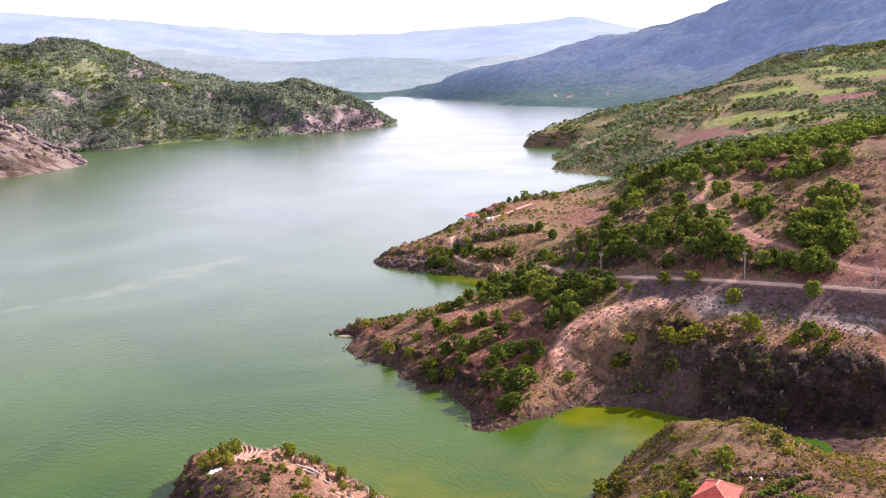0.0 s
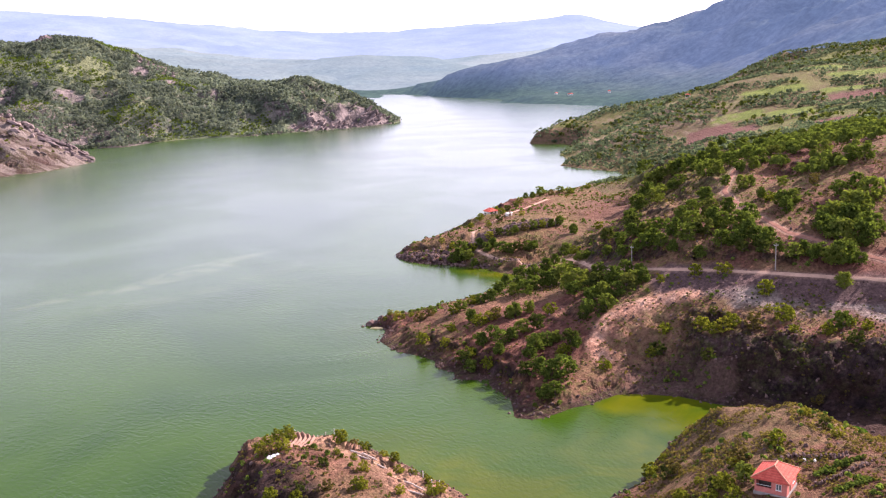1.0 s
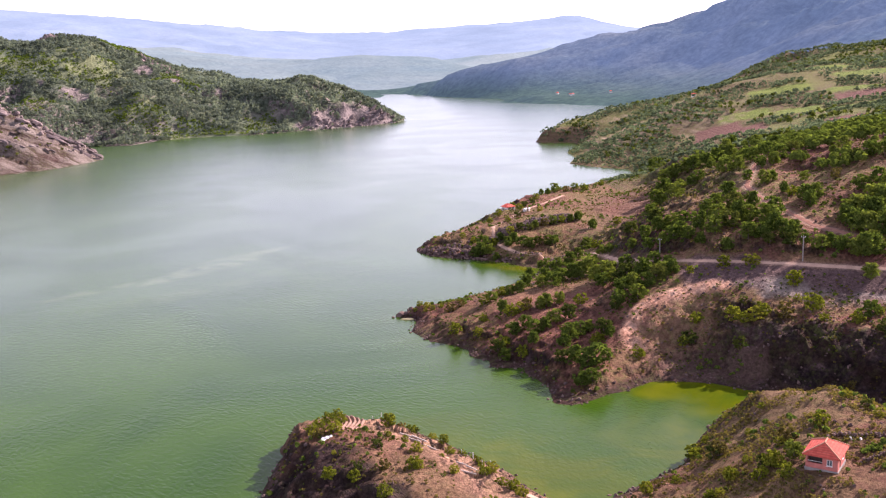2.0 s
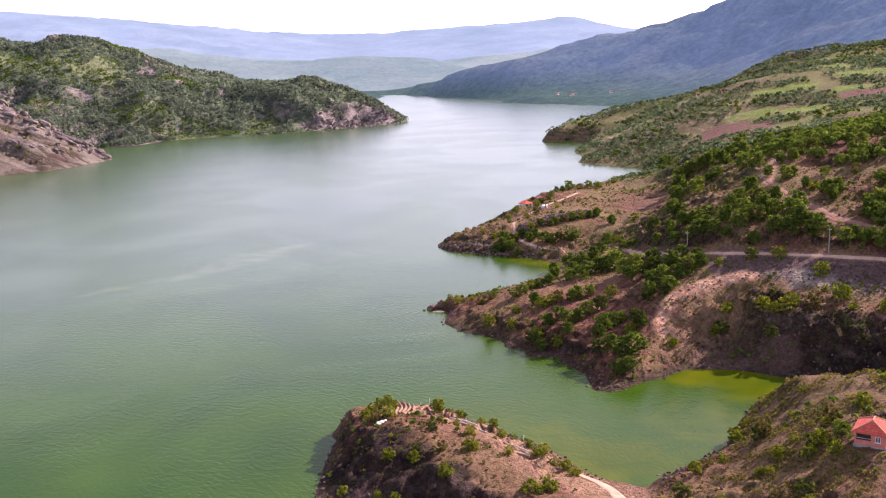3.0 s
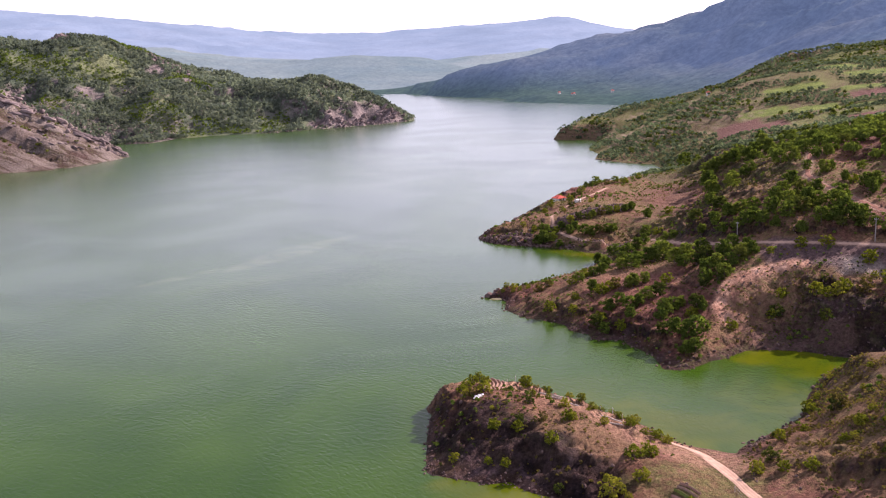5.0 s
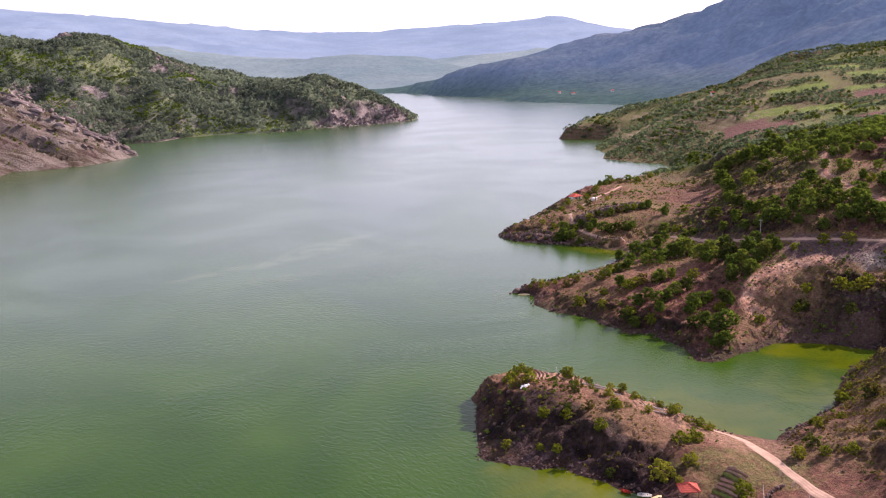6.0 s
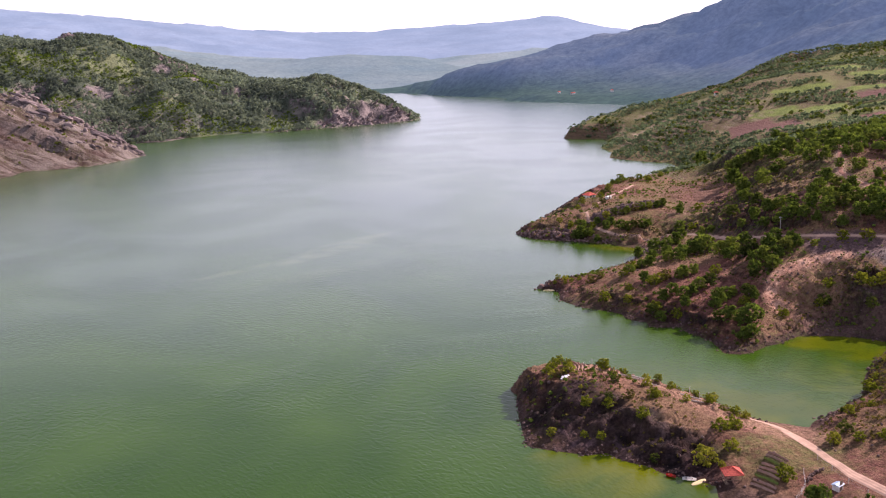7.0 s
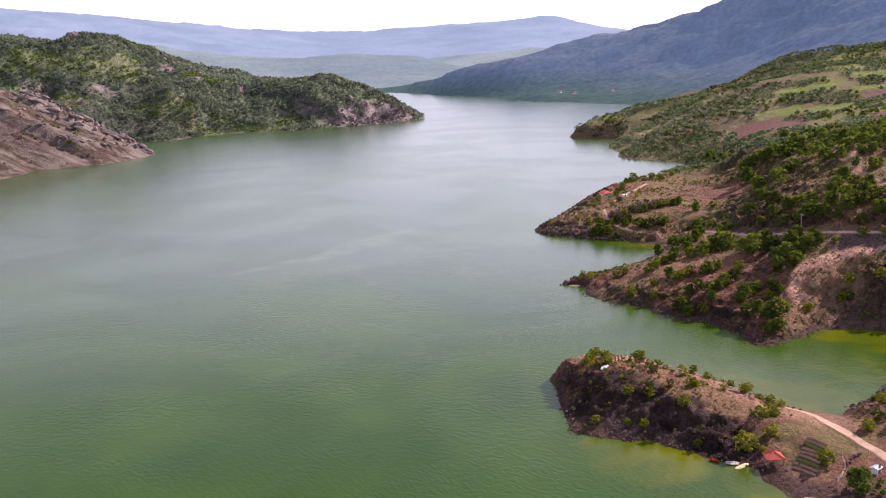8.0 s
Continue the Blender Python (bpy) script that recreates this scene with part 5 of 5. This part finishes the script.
    if m is not None:
        win.matrix_local = m
    return win


def cottage():
    """The pink cottage with the red hipped roof on the mound."""
    h = base_at("house", 57.1, 113.4, -45, "small pink rendered cottage with a red clay tile roof", "house", z=13.25)
    w, d, t, top = 4.5, 5.2, 0.22, 2.35
    part("foundation", slab(-w / 2 - 0.12, -d / 2 - 0.12, -1.6, w / 2 + 0.12, d / 2 + 0.12, 0.35), CONCRETE, h, "grey concrete plinth")
    front = part("wall", wall_with_opening(w, t, top - 0.35, [(0.25, 0.75, 2.35, 1.75), (2.95, 0.65, 3.75, 1.6)]), PINK_WALL, h, "pink front wall with an open veranda")
    front.matrix_local = pose(-w / 2, -d / 2, 0.35)
    back = part("wall", wall_with_opening(w, t, top - 0.35, []), PINK_WALL, h)
    back.matrix_local = pose(-w / 2, d / 2 - t, 0.35)
    for x, holes in ((-w / 2 + t, [(1.6, 0.7, 2.5, 1.6)]), (w / 2, [(1.0, 0.0, 1.9, 1.9), (3.0, 0.7, 3.9, 1.6)])):
        side = part("wall", wall_with_opening(d - 2 * t, t, top - 0.35, holes), PINK_WALL, h)
        side.matrix_local = pose(x, -d / 2 + t, 0.35, 0, 0, 90)
    part("floor", slab(-w / 2 + t, -d / 2 + t, 0.3, w / 2 - t, d / 2 - t, 0.38, bevel=0), CONCRETE, h)
    # added wall behind the opening, its colour painted as room shade
    part("partition", slab(-w / 2 + t, -d / 2 + 1.5, 0.38, w / 2 - t, -d / 2 + 1.6, top, bevel=0), DARK_IN, h, "inner wall of the veranda, coloured dark for shade")
    window_on(h, 2.95 - w / 2, 1.0, 3.75 - w / 2, 1.95, -d / 2 + 0.05)
    side_window = window_on(h, 0, 0, 0.9, 0.9, 0)
    side_window.matrix_local = pose(w / 2 - 0.05, -d / 2 + t + 3.0, 1.05, 0, 0, 90)
    side_window = window_on(h, 0, 0, 0.9, 0.9, 0)
    side_window.matrix_local = pose(-w / 2 + 0.05, -d / 2 + t + 2.5, 1.05, 0, 0, -90)
    door = part("door", slab(0, 0, 0, 0.9, 0.06, 1.88), WOOD, h, "brown plank door")
    door.matrix_local = pose(w / 2 - 0.06, -d / 2 + t + 1.0, 0.37, 0, 0, 90)
    part("handle", rod([(0.75, -0.03, 0.95), (0.85, -0.06, 0.95)], 0.02, 6), STEEL, door)
    part("railing", slab(-w / 2 + 0.25, -d / 2 + 0.04, 1.36, -w / 2 + 2.35, -d / 2 + 0.12, 1.42), WHITE_PAINT, h)
    roof = part("roof", hip_roof(w + 0.9, d + 0.9, top, 1.55, 1.7), TILE, h, "red clay tile hipped roof")
    rw, rd, z0 = (w + 0.9) / 2, (d + 0.9) / 2, top + 0.14
    for sx, sy in ((-1, -1), (1, -1), (1, 1), (-1, 1)):
        part("hip_tile", rod([(sx * rw, sy * rd, z0), (0, sy * 0.85, top + 1.57)], 0.10, 6), RIDGE, roof)
    part("ridge_tile", rod([(0, -0.9, top + 1.58), (0, 0.9, top + 1.58)], 0.13, 6), RIDGE, roof, "pale mortared ridge")
    bm = bmesh.new()
    for k in range(24):
        box(bm, -rw + 0.05 + k * 2 * rw / 24, -rd - 0.03, top - 0.03, -rw + 0.05 + (k + 0.6) * 2 * rw / 24, -rd + 0.08, top + 0.1)
    part("eaves_tiles", bm, TILE, roof)


def pavilion():
    """The open red-roofed hut at the water's edge."""
    h = base_at("pavilion", 0.9, 115.9, -14, "open wooden pavilion with a red tile roof over the shore", "hut", z=0.15)
    deck = part("deck", bmesh.new(), WOOD, h)
    bm = bmesh.new()
    for k in range(14):
        box(bm, -1.55 + k * 0.222, -1.5, 0.34, -1.35 + k * 0.222, 1.5, 0.40)
    bm.to_mesh(deck.data)
    bm.free()
    for sx in (-1, 1):
        for sy in (-1, 1):
            part("post", slab(sx * 1.4 - 0.07, sy * 1.35 - 0.07, -1.6, sx * 1.4 + 0.07, sy * 1.35 + 0.07, 2.0), WOOD, h)
    for y in (-1.4, 1.4):
        part("rail", slab(-1.4, y - 0.04, 1.05, 1.4, y + 0.04, 1.13), WOOD, h)
        part("beam", slab(-1.6, y - 0.06, 1.9, 1.6, y + 0.06, 2.02), WOOD, h)
    part("rail", slab(-1.44, -1.4, 1.05, -1.36, 1.4, 1.13), WOOD, h)
    roof = part("roof", hip_roof(3.5, 3.3, 2.0, 1.1, 0.3, 0.08), TILE, h, "faded red tile roof")
    for sx, sy in ((-1, -1), (1, -1), (1, 1), (-1, 1)):
        part("hip_tile", rod([(sx * 1.75, sy * 1.65, 2.09), (0, sy * 0.15, 3.11)], 0.06, 6), TILE, roof)


def boat(x, y, turn, size, material, label):
    b = base_at("rowing_boat", x, y, turn, label, "boat", z=0.05)
    bm = bmesh.new()
    rows = []
    for k in range(7):
        u = k / 6
        half = size * 0.17 * math.sin(math.pi * min(0.95, 0.12 + u * 0.62)) * (1 if u < 0.9 else 0.35)
        yy = (u - 0.5) * size
        rows.append([bm.verts.new(p) for p in ((-half, yy, 0.42), (-half * 0.75, yy, 0.05), (0, yy, -0.05), (half * 0.75, yy, 0.05), (half, yy, 0.42))])
    for a, c in zip(rows[:-1], rows[1:]):
        for i in range(4):
            bm.faces.new((a[i], a[i + 1], c[i + 1], c[i]))
    bm.faces.new(rows[0])
    bm.faces.new(rows[-1][::-1])
    bmesh.ops.solidify(bm, geom=bm.faces[:], thickness=0.05)
    part("hull", bm, material, b)
    for yy in (-0.2, 0.22):
        part("thwart", slab(-size * 0.14, yy * size - 0.1, 0.26, size * 0.14, yy * size + 0.1, 0.31), WOOD, b)


def electricity_pole(x, y, tall, turn):
    p = base_at("electricity_pole", x, y, turn, "grey concrete electricity pole with a steel crossarm by the dirt road", "pole", "poles along the road")
    bm = bmesh.new()
    tube(bm, [(0, 0, -0.4), (0, 0, tall * 0.5), (0, 0, tall)], [0.16, 0.13, 0.10], 8)
    part("shaft", bm, CONCRETE, p)
    part("crossarm", slab(-0.5, -0.035, tall - 0.5, 0.5, 0.035, tall - 0.42), STEEL, p, "steel crossarm")
    for k in (-0.45, 0, 0.45):
        part("insulator", rod([(k, 0, tall - 0.43), (k, 0, tall - 0.22)], 0.05, 6), WHITE_PAINT, p)


def small_house(x, y, turn, w, d, h, wall, label, group):
    b = base_at("farmhouse", x, y, turn, label, "house", group)
    part("wall", slab(-w / 2, -d / 2, -1.5, w / 2, d / 2, h), wall, b)
    part("roof", hip_roof(w + 0.9, d + 0.9, h, 0.32 * w, 0.45 * d), TILE, b, "red tile roof")
    for k in (-0.25, 0.25):
        win = part("window", slab(k * w - 0.45, -d / 2 - 0.05, 0.9, k * w + 0.45, -d / 2 + 0.02, 2.1), WHITE_PAINT, b)
        part("pane", slab(k * w - 0.37, -d / 2 - 0.06, 0.98, k * w + 0.37, -d / 2 - 0.045, 2.02, bevel=0), GLASS, win)


def shed(x, y, turn, w, d, h, label, name="white_shed", roofing=None):
    b = base_at(name, x, y, turn, label, "shed")
    part("wall", slab(-w / 2, -d / 2, -1.0, w / 2, d / 2, h), WHITE_WALL, b)
    bm = bmesh.new()
    vs = [bm.verts.new(p) for p in ((-w / 2 - 0.2, -d / 2 - 0.2, h), (w / 2 + 0.2, -d / 2 - 0.2, h), (w / 2 + 0.2, d / 2 + 0.2, h), (-w / 2 - 0.2, d / 2 + 0.2, h),
                                     (-w / 2 - 0.2, 0, h + 0.22 * d), (w / 2 + 0.2, 0, h + 0.22 * d))]
    for f in ((0, 1, 5, 4), (2, 3, 4, 5), (1, 2, 5), (3, 0, 4), (3, 2, 1, 0)):
        bm.faces.new([vs[i] for i in f])
    part("roof", bm, roofing or SHEETING, b)
    part("door", slab(-0.45, -d / 2 - 0.05, 0, 0.45, -d / 2 + 0.02, 1.9), WOOD, b)


def heap_of_sheets(x, y):
    """Crumpled white plastic left on the cape."""
    b = base_at("plastic_heap", x, y, 20, "crumpled white plastic sheeting heaped on the cape", "plastic sheets")
    for k, (px, py, r) in enumerate(((0, 0, 0.85), (1.1, 0.4, 0.6), (-0.9, -0.4, 0.5))):
        bm = bmesh.new()
        bmesh.ops.create_icosphere(bm, subdivisions=3, radius=r)
        for v in bm.verts:
            n = noise.noise(v.co * 2.3 + Vector((k * 7, 0, 0))) + 0.5 * noise.noise(v.co * 5.5)
            v.co = Vector((v.co.x * (1 + 0.4 * n) + px, v.co.y * (0.8 + 0.4 * n) + py, max(-0.25, v.co.z * (0.42 + 0.35 * n))))
        part("sheet", bm, SHEETING, b)


def ridge_row(points, width, tall):
    """A low ridge of earth along some places."""
    bm = bmesh.new()
    rows = []
    for i, p in enumerate(points):
        q = Vector(points[min(i + 1, len(points) - 1)]) - Vector(points[max(i - 1, 0)])
        s = Vector((-q.y, q.x, 0)).normalized()
        j = 1 + 0.25 * noise.noise(Vector(p) * 1.3)
        rows.append([bm.verts.new(Vector(p) + s * k * width * j + Vector((0, 0, z * tall * j))) for k, z in ((-1, -0.6), (-0.5, 0.7), (0, 1), (0.5, 0.7), (1, -0.6))])
    for a, b in zip(rows[:-1], rows[1:]):
        for i in range(4):
            bm.faces.new((a[i], a[i + 1], b[i + 1], b[i]))
    bm.faces.new(rows[0])
    bm.faces.new(rows[-1][::-1])
    return bm


def curved_beds():
    b = base_at("garden_bed", 0, 0, 0, "curved ridges of turned earth on the cape's top", "garden bed", z=0)
    for k in range(6):
        pts = []
        for i in range(12):
            u = i / 11
            x, y = -12.6 + k * 0.85 + 2.2 * math.sin(u * 2.2), 164.0 + u * 8.5 + k * 0.05
            pts.append((x, y, float(height([x], [y])[0]) + 0.12))
        part("earth_ridge", ridge_row(pts, 0.30, 0.26), EARTH, b)


def terrace_beds():
    b = base_at("vegetable_terrace", 0, 0, 0, "stepped vegetable beds behind the shore pavilion", "garden bed", z=0)
    for k in range(9):
        pts = []
        for i in range(9):
            u = i / 8
            x, y = 2.6 + 0.92 * k + 1.9 * u, 112.4 + 0.82 * k - (4.4 - 0.1 * k) * u
            pts.append((x, y, float(height([x], [y])[0]) + 0.10))
        part("earth_ridge", ridge_row(pts, 0.24, 0.26), GARDEN if k % 4 == 2 else EARTH, b)


def fence(places, tall, label, material, group=""):
    b = base_at("fence", 0, 0, 0, label, "fence", group, z=0)
    tops = []
    for x, y in places:
        z = max(0.0, float(height([x], [y])[0]))
        lean = rng.normal(size=2) * 0.05
        part("post", rod([(x, y, z - 0.4), (x + lean[0], y + lean[1], z + tall)], 0.07, 6), material, b)
        tops.append((x, y, z))
    for lift in (0.4, 0.85):
        for p, q in zip(tops[:-1], tops[1:]):
            part("wire", rod([(p[0], p[1], p[2] + tall * lift), (q[0], q[1], q[2] + tall * lift)], 0.012, 4), STEEL, b)


def stone_wall(line, label, tall=0.7, thick=0.55, seed=3):
    """A dry wall, stone by stone."""
    b = base_at("stone_wall", 0, 0, 0, label, "stone wall", z=0)
    r = random.Random(seed)
    shapes = []
    for k in range(5):
        bm = bmesh.new()
        bmesh.ops.create_icosphere(bm, subdivisions=1, radius=0.5)
        for v in bm.verts:
            v.co *= r.uniform(0.75, 1.2)
        me = bpy.data.meshes.new("stone")
        bm.to_mesh(me)
        bm.free()
        me.materials.append(STONE)
        shapes.append(me)
    for p in along(line, 0.42):
        z = float(height([p[0]], [p[1]])[0])
        for lift in range(2):
            s = r.uniform(0.35, 0.62)
            ob = new("stone", r.choice(shapes))
            ob.parent = b
            ob.matrix_local = pose(p[0] + r.uniform(-1, 1) * thick / 2, p[1] + r.uniform(-1, 1) * thick / 2, z + 0.12 + lift * tall * 0.5, r.uniform(0, 90), r.uniform(0, 90), r.uniform(0, 90)) @ Matrix.Diagonal((s * 1.2, s, s * 0.8, 1))


def log(x, y, turn, length, radius):
    b = tagged(new("log", None), "bleached driftwood log on the cape's rim", "log", "logs on the cape")
    z = float(height([x], [y])[0])
    b.matrix_world = pose(x, y, z + radius * 0.8, 0, 0, turn)
    bm = bmesh.new()
    tube(bm, [(-length / 2, 0, 0.05), (0, 0.08, 0), (length / 2, -0.05, 0.08)], [radius, radius * 0.9, radius * 0.6], 7)
    part("stem", bm, PALE_WOOD, b)
    part("stub", rod([(length * 0.2, 0, 0), (length * 0.26, 0.3, 0.25)], radius * 0.4, 6), PALE_WOOD, b)


def lump(name, x, y, sx, sy, sz, turn, material, label, category, kind="", z=None):
    """A rounded, uneven mound as one mesh."""
    bm = bmesh.new()
    bmesh.ops.create_icosphere(bm, subdivisions=3, radius=1)
    for v in bm.verts:
        n = noise.noise(v.co * 1.7 + Vector((x, y, 0))) * 0.3 + noise.noise(v.co * 4 + Vector((y, x, 0))) * 0.12
        v.co *= 1 + n
        v.co = Vector((v.co.x * sx, v.co.y * sy, max(v.co.z, -0.4) * sz))
    me = bpy.data.meshes.new(name)
    bm.to_mesh(me)
    bm.free()
    me.materials.append(material)
    ob = tagged(new(name, me), label, category, kind=kind)
    ob.matrix_world = pose(x, y, float(height([x], [y])[0]) if z is None else z, 0, 0, turn)
    return ob


cottage()
pavilion()
curved_beds()
terrace_beds()
heap_of_sheets(-14.2, 160.9)
boat(-5.7, 119.3, 60, 2.5, WHITE_PAINT, "white rowing boat drawn up on the stony shore")
boat(-8.2, 121.6, 40, 1.9, HULL, "small red rowing boat at the water's edge")
for px, py, pt, pr in ((110.9, 207.3, 6.6, -35), (83.4, 232.4, 6.2, -50), (134.0, 189.9, 6.8, -35)):
    electricity_pole(px, py, pt, pr)
fence([(-9.5, 178.4), (-7.0, 178.2), (-5.2, 177.6), (-3.6, 176.8), (-2.0, 175.6)], 1.5, "pale concrete fence posts on the cape's rim", WHITE_PAINT)
fence([(10.5, 156.5), (12.0, 153.5), (13.2, 151.2), (14.2, 149.0)], 1.3, "thin white stakes above the bay", WHITE_PAINT)
fence([(19.0, 117.0), (18.4, 112.0), (18.2, 107.0), (18.4, 102.0)], 1.1, "pale stakes with wire beside the dirt path", PALE_WOOD)
fence([(6.5, 104.6), (8.6, 106.2), (10.6, 108.2), (12.4, 111.6)], 1.1, "wooden garden fence round the vegetable beds", PALE_WOOD)
stone_wall([(60.5, 121.0), (64.0, 121.8), (68.0, 119.6), (71.5, 117.8)], "tumbled dry stone wall behind the cottage", seed=4)
stone_wall([(62.8, 112.4), (65.5, 112.6), (69.0, 113.6), (73.0, 114.6)], "low dry stone retaining wall of the cottage garden", seed=5)
stone_wall([(12.0, 109.5), (14.0, 111.0), (16.5, 112.0)], "rough stone wall above the vegetable beds", 0.5, seed=6)
for gx, gy, gl in ((68.8, 115.6, 4.6), (66.4, 109.2, 3.2)):
    row_x = gx + rng.uniform(-gl, gl, 90)
    row_y = gy + 0.2 * (row_x - gx) + rng.normal(size=90) * 0.4
    many_crowns("garden_plants", row_x, row_y, rng.uniform(0.35, 0.8, 90), 16, LEAF, "bright green rows of garden plants by the wall", "garden", 0.7)
lump("water_tank", 65.4, 119.6, 0.3, 0.3, 0.4, 0, WHITE_PAINT, "white plastic water tank by the stone wall", "tank")
lump("water_tank", 66.8, 119.0, 0.25, 0.25, 0.35, 0, WHITE_PAINT, "white plastic water tank by the stone wall", "tank")
lump("sand_bar", 16.9, 260.2, 1.8, 0.7, 0.35, -20, SAND, "pale yellow sand at the tip of the spur", "sand", "structure", 0.0)
lump("sand_bar", -4.3, 118.0, 1.9, 0.55, 0.3, 20, SAND, "pale yellow sand beside the boats", "sand", "structure", 0.0)
lump("sand_bar", -0.4, 102.2, 1.9, 0.6, 0.3, -25, SAND, "pale yellow sand below the vegetable beds", "sand", "structure", 0.0)
lump("boulder", 15.9, 264.6, 1.7, 1.1, 1.1, 30, STONE, "brown boulder at the spur's tip", "boulder", z=0.1)
lump("boulder", 13.2, 263.4, 0.5, 0.4, 0.4, 10, STONE, "small boulder awash off the spur's tip", "boulder", z=0.0)
for lx, ly, lt, ll in ((1.6, 163.5, -50, 4.2), (3.4, 160.6, -60, 4.6), (4.9, 157.4, -58, 4.0), (2.3, 161.0, -50, 3.6), (8.5, 150.0, -48, 3.4), (10.4, 147.6, -60, 3.0), (9.2, 146.0, -45, 3.8)):
    log(lx, ly, lt, ll, 0.17)
small_house(83.5, 392.0, 20, 4.4, 3.8, 2.0, WHITE_WALL, "white farmhouse with a red tile roof on the headland", "")
shed(88.5, 381.0, 30, 2.6, 1.7, 1.1, "small white shed by the headland road")
shed(15.4, 106.0, 25, 1.5, 1.2, 1.0, "small white shed with blue sheeting beside the big tree", "garden_shed", BLUE_SHEET)
for hx, hy, ht in ((605, 905, 40), (322, 706, -20)):
    small_house(hx, hy, ht, 3.4, 3.0, 1.9, WHITE_WALL, "white farmhouse with a red roof on the upland", "upland farmhouses")
for hx, hy, ht in ((424, 1405, 40), (436, 1380, -15), (446, 1398, 25), (478, 1322, 0)):
    small_house(hx + 12, hy, ht, 3.4, 3.0, 2.2, WHITE_WALL, "white village house with a red roof below the mountain", "houses of the far village")


def ribbon(name, line, width, label, category):
    """A worn dirt way laid over the land, a little sunk in the middle."""
    p = np.array(along(line, 0.8))
    d = np.gradient(p[:, :2], axis=0)
    for _ in range(4):
        p[1:-1, :2] = (p[:-2, :2] + 2 * p[1:-1, :2] + p[2:, :2]) / 4
    side = np.stack([-d[:, 1], d[:, 0]], 1) / np.maximum(np.linalg.norm(d, axis=1, keepdims=True), 1e-6)
    wob = width * (1 + 0.18 * ripple(p[:, 0], p[:, 1], 6, 61, 2))[:, None]
    rows = []
    for k, lift in ((-1, -0.02), (-0.6, 0.09), (-0.25, 0.06), (0.0, 0.10), (0.25, 0.06), (0.6, 0.09), (1, -0.02)):
        xy = p[:, :2] + side * wob * k / 2
        rows.append(np.column_stack([xy, height(xy[:, 0], xy[:, 1]) + lift]))
    co = np.stack(rows, 1)
    n, m = co.shape[:2]
    i = np.arange(n * m).reshape(n, m)
    me = bpy.data.meshes.new(name)
    me.from_pydata(co.reshape(-1, 3).tolist(), [], np.stack([i[:-1, :-1], i[:-1, 1:], i[1:, 1:], i[1:, :-1]], -1).reshape(-1, 4).tolist())
    me.materials.append(RED_DUST if line is TRACK else DUST)
    return tagged(new(name, me), label, category, kind="structure")


RED_DUST = plain_material("red_road_dust", (0.33, 0.175, 0.125), 0.95, 0.05, 0.5, 0.45, 0.6)
DUST = plain_material("road_dust", (0.46, 0.31, 0.23), 0.95, 0.05, 0.5, 0.45, 0.6)
ribbon("road", ROAD, 1.15, "pale dusty dirt road along the hillside", "road")
ribbon("road", COVE_ROAD, 1.1, "narrow dirt road round the headland", "road")
ribbon("road", TRACK, 1.7, "steep reddish dirt track up the hill", "road")
ribbon("path", CAPE_PATH, 2.3, "pale dirt path over the neck of the cape", "path")
